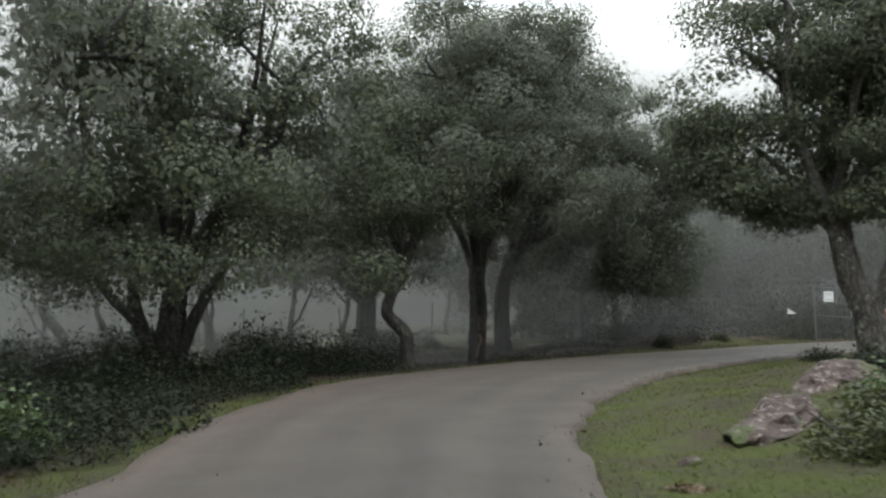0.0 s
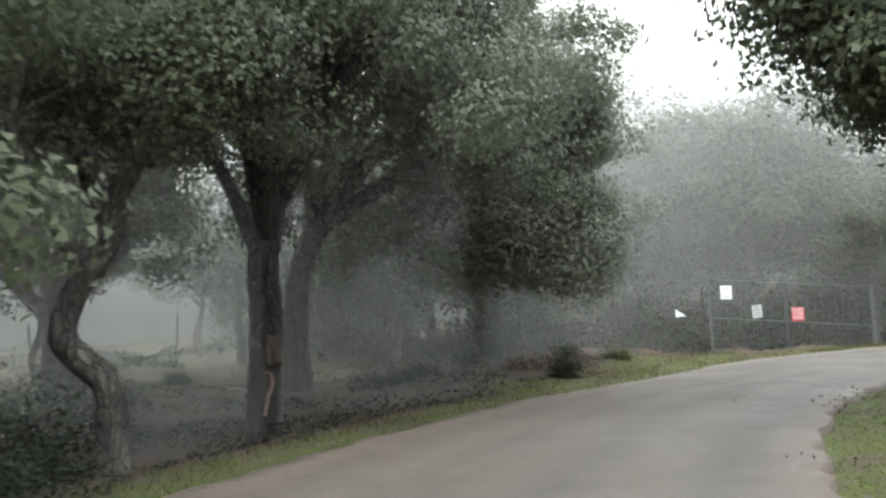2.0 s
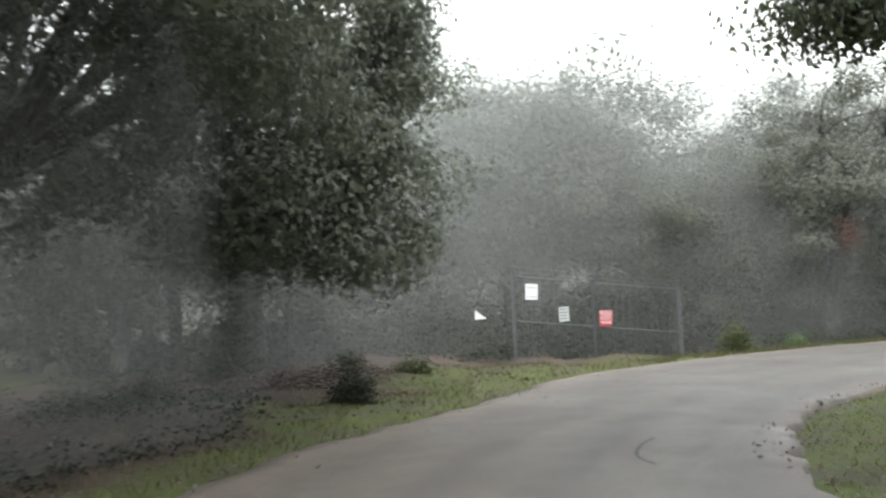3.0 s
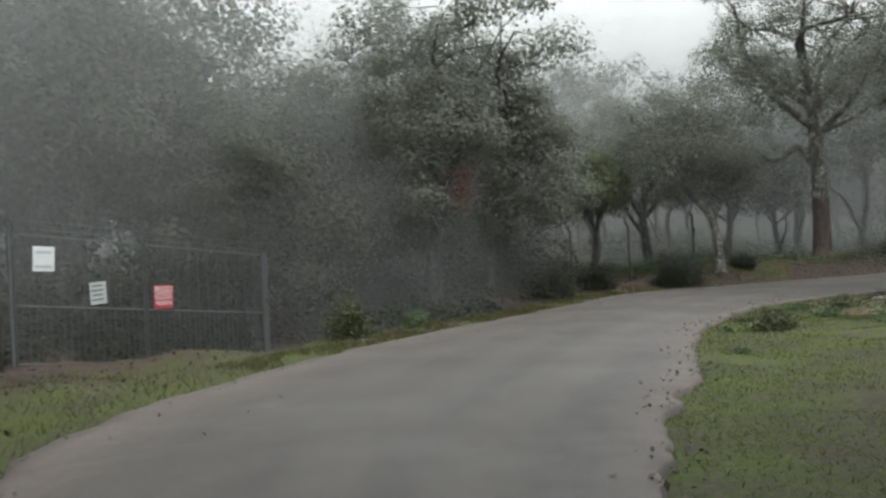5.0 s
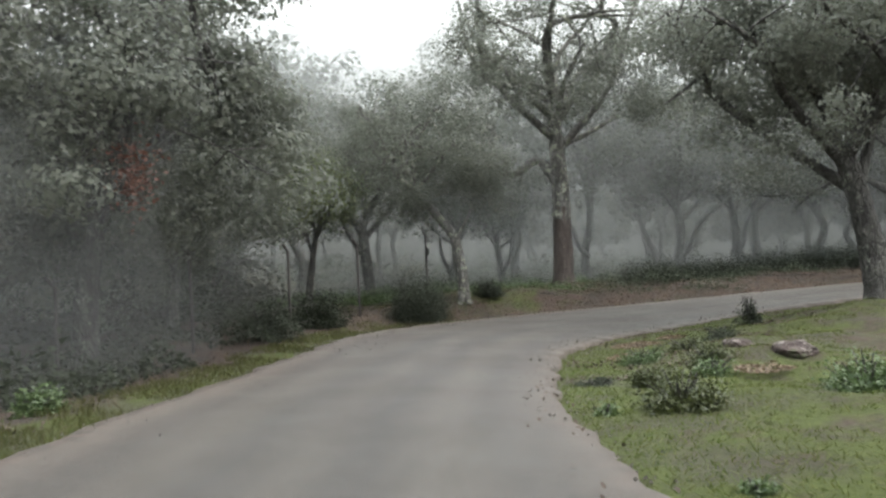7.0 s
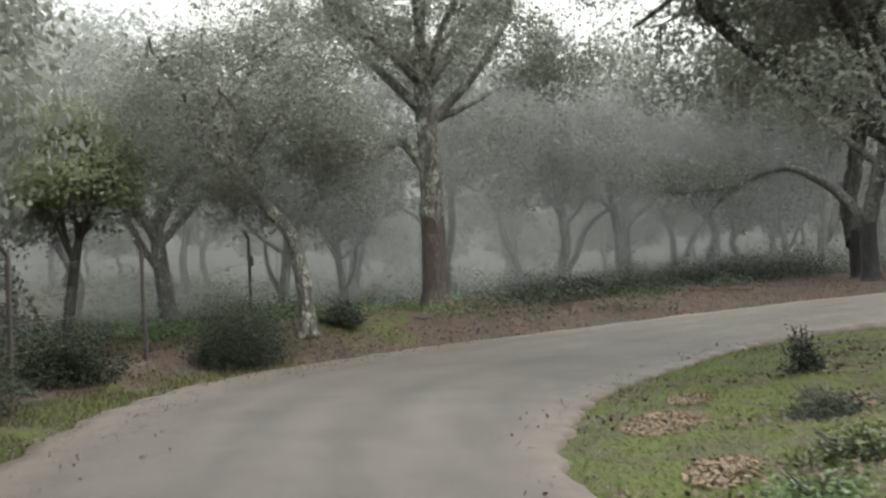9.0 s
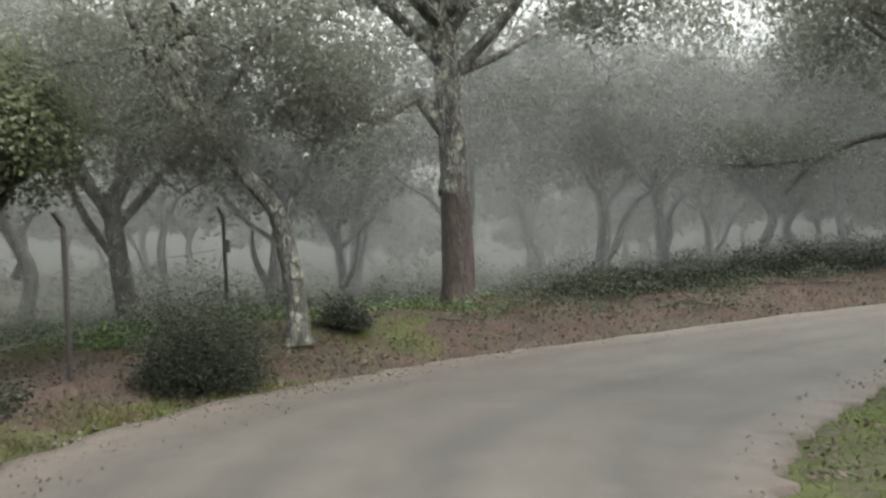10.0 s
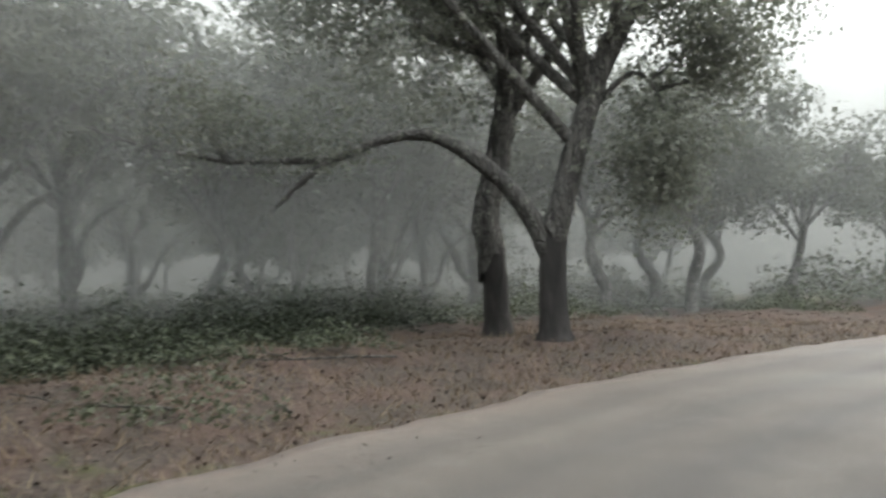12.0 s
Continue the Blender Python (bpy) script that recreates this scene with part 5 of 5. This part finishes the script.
# ---- rocks, leaves, grass and grit ----
def boulder(x, y, sx, sy, sz, turn, seed, label, sub=4, sink=0.0):
    bm = bmesh.new()
    bmesh.ops.create_icosphere(bm, subdivisions=sub, radius=1)
    for v in bm.verts:
        p = v.co.copy()
        n = noise.fractal(p * 1.1 + Vector((seed, 0, 0)), 1.0, 2.1, 5) * 0.20
        r = abs(noise.noise(p * 2.6 + Vector((0, seed, 0)))) * 0.2 + abs(noise.noise(p * 7.0 + Vector((seed, seed, 0)))) * 0.06
        v.co = p * (1 + n - r)
        v.co = Vector((v.co.x * sx, v.co.y * sy, v.co.z * sz))
    me = bpy.data.meshes.new("boulder")
    bm.to_mesh(me)
    bm.free()
    me.materials.append(M_ROCK)
    ob = new("boulder", me)
    ob.matrix_basis = pose(x, y, height(x, y) + sz * 0.18 - sink, 0, -4, turn)
    return tagged(ob, label, "rock")


boulder(-9.7, -24.1, 1.25, 0.46, 0.36, 56, 3, "long lichened boulder half sunk in the grass bank", 5, 0.17)
boulder(-8.3, -22.0, 1.0, 0.5, 0.34, 50, 8, "mossy boulder behind the long rock")
boulder(-11.05, -25.6, 0.14, 0.09, 0.05, 20, 5, "small pale stone in the grass", 3)
boulder(8.9, -11.0, 0.32, 0.24, 0.12, 15, 6, "pinkish stone on the grass bank", 3)
boulder(10.6, -10.6, 0.24, 0.2, 0.1, 70, 9, "small pinkish stone on the grass bank", 3)


def blades(name, pts, tall, wide, material, label, seed, lean=0.5):
    rng = np.random.default_rng(seed)
    n = len(pts)
    a = rng.uniform(0, 2 * np.pi, n)
    h = tall * rng.uniform(0.45, 1.3, n)
    w = wide * rng.uniform(0.6, 1.3, n)
    side = np.stack([np.cos(a), np.sin(a), np.zeros(n)], 1) * w[:, None]
    tip = np.stack([rng.normal(0, lean, n) * h, rng.normal(0, lean, n) * h, h], 1)
    q = np.stack([pts - side, pts + side, pts + tip * 0.6 + side * 0.7, pts + tip], 1)
    return tagged(new(name, quads_mesh(name, q, material)), label, "grass", kind="stuff")


def scatter(seed, n, box_, keep):
    rng = np.random.default_rng(seed)
    x = rng.uniform(box_[0], box_[2], n)
    y = rng.uniform(box_[1], box_[3], n)
    _, out, side, _ = road_frame(x, y)
    patch = np.sin(1.7 * x + 0.6 * y) * np.cos(1.1 * y - 0.8 * x) + 0.6 * np.sin(3.9 * x - 2.7 * y)
    ok = keep(x, y, out, side, patch)
    x, y = x[ok], y[ok]
    return np.stack([x, y, ground_z(x, y)], 1)


inner = np.vstack([scatter(31, 60000, (-12.5, -30, -2, -9), lambda x, y, o, s, p: (s < 0) & (o > -0.06) & (o < 4.5) & (p > -0.9)),
                   scatter(32, 60000, (-2, -14, 19, -7.5), lambda x, y, o, s, p: (s < 0) & (o > -0.06) & (o < 3.8) & (p > -0.9))])
blades("grass", inner, 0.036, 0.006, M_GRASS, "short green turf on the inner verge", 33, 1.1)
outer = np.vstack([scatter(34, 60000, (-20, -32, 0, 0), lambda x, y, o, s, p: (s > 0) & (o > -0.06) & (o < 1.3 + 2.4 * (x > -8)) & (p > -0.8)),
                   scatter(35, 60000, (0, -5, 21, 1), lambda x, y, o, s, p: (s > 0) & (o > -0.06) & (o < 1.1) & (p > -0.5)),
                   scatter(36, 30000, (20, -9, 32, 2), lambda x, y, o, s, p: (s > 0) & (o > 2.0) & (p > 0.1))])
blades("grass", outer, 0.085, 0.006, M_GRASS_OLIVE, "ragged green grass along the outer verge", 37)
straw = np.vstack([scatter(38, 26000, (-20, -32, 21, 2), lambda x, y, o, s, p: (s > 0) & (o > 0.0) & (o < 3.5) & (p < 0.2)),
                   scatter(39, 30000, (17, -24, 31, -3), lambda x, y, o, s, p: (s > 0) & (o > 0.05) & (o < 4.5))])
blades("dry_grass", straw, 0.11, 0.006, M_STRAW, "dry brown grass on the bank", 40, 0.8)


def litter(name, pts, size, label, seed, slim=0.6, material=None):
    rng = np.random.default_rng(seed)
    p = pts + np.array([0, 0, 0.02])
    _, o, _, _ = road_frame(p[:, 0], p[:, 1])
    for k in np.flatnonzero(o < 0.0):
        p[k, 2] = road_top(p[k, 0], p[k, 1]) + 0.012
    q = leaf_quads(p, size, size * slim, rng, 3.0)
    return tagged(new(name, quads_mesh(name, q, material or M_LITTER)), label, "leaves", kind="stuff")


fallen = np.vstack([scatter(41, 42000, (16, -26, 34, 2), lambda x, y, o, s, p: (s > 0) & (o > 0.0) & (o < 7)),
                    scatter(42, 40000, (-22, -30, 17, 4), lambda x, y, o, s, p: (s > 0) & (o > 0.5) & (o < 6) & (p < 0.7)),
                    scatter(48, 13000, (-13, -28, 18, -7), lambda x, y, o, s, p: (s < 0) & (o > -0.45) & (o < 0.25) & (p < 0.3)),
                    scatter(43, 9000, (8, -13, 19, -8), lambda x, y, o, s, p: (s < 0) & (o > 0.1) & (o < 3.0) & (p < 0.1))])
litter("fallen_leaves", fallen, 0.055, "brown fallen oak leaves on the forest floor", 44)
bits = np.vstack([scatter(49, 26000, (11, -13, 23.5, -3), lambda x, y, o, s, p: (s > 0) & (o > -1.6) & (o < 0) & (np.sin(37.7 * x + 91.3 * y) > 0.86 - 0.09 * o)),
                  scatter(50, 14000, (-17, -30, 11, -3), lambda x, y, o, s, p: (s > 0) & (o > -1.2) & (o < 0) & (np.sin(37.7 * x + 91.3 * y) > 0.9))])
litter("twig_bits", bits, 0.045, "bits of dark twig and bark on the road edge", 58, 0.28, M_BARK_DARK_SHADED)


def leaf_pile(x, y, r, n, seed, label):
    rng = np.random.default_rng(seed)
    p = leafy_mound(rng, r, 0.05, n, 0.05) * np.array([1.4, 0.8, 1])
    q = leaf_quads(p, 0.042, 0.026, rng, 1.5)
    top = new("leaf_heap", quads_mesh("leaf_heap", q, M_LITTER_BROWN))
    top.matrix_basis = pose(x, y, height(x, y), 0, 0, -30)
    return tagged(top, label, "leaves", kind="stuff")


leaf_pile(12.6, -9.3, 0.46, 1500, 45, "heap of dry brown leaves at the inner road edge")
leaf_pile(13.9, -9.9, 0.28, 800, 46, "small drift of dry leaves on the verge")
leaf_pile(10.6, -9.15, 0.34, 900, 54, "heap of dry leaves and twigs on the grass bank")
leaf_pile(-11.3, -26.6, 0.14, 160, 55, "few dry leaves in the grass")
leaf_pile(-6.3, -5.6, 0.6, 1400, 59, "brown leaves drifted by the brushwood")
leaf_pile(8.3, -10.6, 0.4, 900, 56, "brown leaves drifted between the bushes")
leaf_pile(12.9, -11.2, 0.5, 1200, 57, "brown leaves drifted on the bank")


def brush_heap(x, y):
    rng = np.random.default_rng(47)
    top = thing("brushwood_heap", pose(x, y, height(x, y)), "heap of dead brown branches on the verge", "brushwood")
    v, f = [], []
    for k in range(70):
        c = np.array([rng.normal(0, 1.1), rng.normal(0, 0.6), abs(rng.normal(0.12, 0.1))])
        d = rng.normal(0, 1, 3) * np.array([0.34, 0.3, 0.12])
        v, f = [], []
        tube(v, f, spline([c - d, c + rng.normal(0, 0.06, 3), c + d], 6), np.linspace(0.018, 0.005, 6), 4, 0, rng)
        part("branch", mesh_from("branch", v, f, M_STRIPPED), None, top)
    p = leafy_mound(rng, 1.5, 0.4, 8000, 0.06) * np.array([1.3, 0.9, 1])
    part("dead_leaves", quads_mesh("dead_leaves", leaf_quads(p, 0.04, 0.02, rng, 0.5), M_LITTER), None, top)


brush_heap(-6.3, -3.0)


def stick(x, y, length, turn, seed, r=0.018):
    rng = np.random.default_rng(seed)
    v, f = [], []
    pts = [(-length / 2, 0, 0.02), (-length / 6, rng.normal(0, 0.06), 0.04), (length / 5, rng.normal(0, 0.06), 0.03), (length / 2, rng.normal(0, 0.08), 0.05)]
    tube(v, f, spline(pts, 9), np.linspace(r, r * 0.4, 9), 5, 0.05, rng)
    tube(v, f, spline([pts[2], (length / 3, 0.12, 0.10), (length / 2.2, 0.25, 0.14)], 5), np.linspace(r * 0.6, r * 0.25, 5), 4, 0, rng)
    ob = new("fallen_branch", mesh_from("fallen_branch", v, f, M_BARK, True))
    ob.matrix_basis = pose(x, y, height(x, y), 0, 0, turn)
    return tagged(ob, "dead fallen branch lying on the leaf litter", "branch", "fallen branches")


for k, (x, y, l, t) in enumerate([(24.2, -11.2, 1.4, 40), (23.6, -12.6, 0.9, -20), (25.0, -13.8, 1.7, 75), (24.4, -9.6, 0.8, 110), (26.4, -14.8, 1.2, 10),
                                  (22.3, -7.0, 0.7, 60), (-15.6, -10.4, 1.1, 30), (-10.8, -7.4, 0.9, 80)]):
    stick(x, y, l, t, 80 + k)


def grit():
    rng = np.random.default_rng(51)
    pts = np.vstack([scatter(52, 60000, (-18, -34, 24, -3), lambda x, y, o, s, p: (np.abs(o) < 0.35) & (rng.uniform(0, 1, len(x)) < np.exp(-np.abs(o - 0.05) / 0.14))),
                     scatter(53, 30000, (12, -16, 23, -3), lambda x, y, o, s, p: (s > 0) & (o < 0.1) & (o > -0.9) & (rng.uniform(0, 1, len(x)) < 0.25))])
    z, out, side, _ = road_frame(pts[:, 0], pts[:, 1])
    on = out < 0.02
    lat = np.clip(1 + out / 4.8, 0, 1)
    pts[:, 2] = np.where(on, z + np.where(side > 0, BANK * lat, 0.02) + 0.02, pts[:, 2] + 0.01)
    n = len(pts)
    r = rng.uniform(0.006, 0.02, n)[:, None]
    d = rng.normal(0, 1, (n, 3))
    d /= np.linalg.norm(d, axis=1)[:, None]
    e = np.cross(d, rng.normal(0, 1, (n, 3)))
    e /= np.linalg.norm(e, axis=1)[:, None]
    g = np.cross(d, e)
    q1 = np.stack([pts + d * r, pts + e * r, pts - d * r, pts - e * r], 1)
    q2 = np.stack([pts + d * r, pts + g * r * 0.8, pts - d * r, pts - g * r * 0.8], 1)
    q3 = np.stack([pts + e * r, pts + g * r * 0.8, pts - e * r, pts - g * r * 0.8], 1)
    return tagged(new("gravel", quads_mesh("gravel", np.vstack([q1, q2, q3]), M_PEBBLE)), "loose grit along the road edges", "gravel", kind="stuff")


grit()


def crack(pts, label):
    v, f = [], []
    line = spline(pts, 16)
    for k, p in enumerate(line):
        t = line[min(k + 1, 15)] - line[max(k - 1, 0)]
        n = np.array([-t[1], t[0]]) / (np.hypot(t[0], t[1]) + 1e-9) * 0.022 * (0.4 + 0.6 * math.sin(k * 1.9) ** 2)
        z, out, side, _ = road_frame([p[0]], [p[1]])
        zz = road_top(p[0], p[1]) + 0.006
        v += [(p[0] - n[0], p[1] - n[1], zz), (p[0] + n[0], p[1] + n[1], zz)]
    f = [(2 * k, 2 * k + 2, 2 * k + 3, 2 * k + 1) for k in range(15)]
    return tagged(new("road_crack", mesh_from("road_crack", v, f, M_TAR)), label, "crack", kind="structure")


crack([(-7.24, -12.48), (-7.12, -12.15), (-6.75, -11.78), (-6.38, -11.55)], "short curved dark crack in the asphalt")

# tuft of dead red leaves in the oak by the fence
rng_red = np.random.default_rng(77)
tuft = thing("dead_branch", pose(9.35, -2.35, 2.95), "hanging dead branch with red-brown leaves", "branch")
vv, ff = [], []
tube(vv, ff, spline([(0.3, 0.7, 0.5), (0.15, 0.4, 0.4), (0, 0, 0.0), (0.1, -0.1, -0.4)], 8), np.linspace(0.025, 0.008, 8), 5)
part("stem", mesh_from("stem", vv, ff, M_BARK), None, tuft)
part("dead_leaves", quads_mesh("dead_leaves", leaf_quads(rng_red.normal(0, 1, (430, 3)) * np.array([0.16, 0.16, 0.28]), 0.075, 0.045, rng_red), M_LEAF_RED), None, tuft)

# pale peeled strip on the foot of the tall cork oak
peel = [o for o in bpy.data.objects if o.name.startswith("stripped_trunk") and (o.parent.matrix_basis.translation.xy - Vector((-12.7, -9.2))).length < 0.1][0]
ring = spline([(0.02, -0.265, 1.05), (0.11, -0.25, 1.0), (0.12, -0.25, 0.85), (0.06, -0.28, 0.72), (0.03, -0.30, 0.6), (0.0, -0.315, 0.45)], 12)
pv, pf = [], []
for k, p in enumerate(ring):
    w = 0.035 * (0.6 + 0.4 * math.sin(k * 1.3) ** 2)
    pv += [(p[0] - w, p[1] + 0.015, p[2]), (p[0], p[1] - 0.012, p[2]), (p[0] + w, p[1] + 0.015, p[2])]
for k in range(11):
    a = 3 * k
    pf += [(a, a + 1, a + 4, a + 3), (a + 1, a + 2, a + 5, a + 4)]
M_PEEL = plain_material("pale_peeled_bark", (0.16, 0.112, 0.095), 0.85, 0, 0.3, 20)
part("bark_scar", mesh_from("bark_scar", pv, pf, M_PEEL, True), None, peel.parent, "pale peeled scar in the bark")

# brown plate of cork left at the top of the stripped foot
plate_v, plate_f = [], []
for i in range(7):
    for j in range(6):
        a = math.radians(-92 + 9 * i)
        r = 0.275 + 0.012 * math.sin(2.1 * i + 1.3 * j)
        plate_v.append((0.06 + r * math.cos(a), r * math.sin(a), 1.12 + 0.085 * j + 0.02 * math.sin(1.7 * i)))
for i in range(6):
    for j in range(5):
        k = i * 6 + j
        plate_f.append((k, k + 6, k + 7, k + 1))
plate_bm = bmesh.new()
plate_me = mesh_from("cork_plate", plate_v, plate_f, M_STRIPPED, True)
plate_bm.from_mesh(plate_me)
bmesh.ops.solidify(plate_bm, geom=plate_bm.faces[:], thickness=0.03)
part("cork_plate", plate_bm, M_STRIPPED, peel.parent, "red-brown plate of cork above the scar")
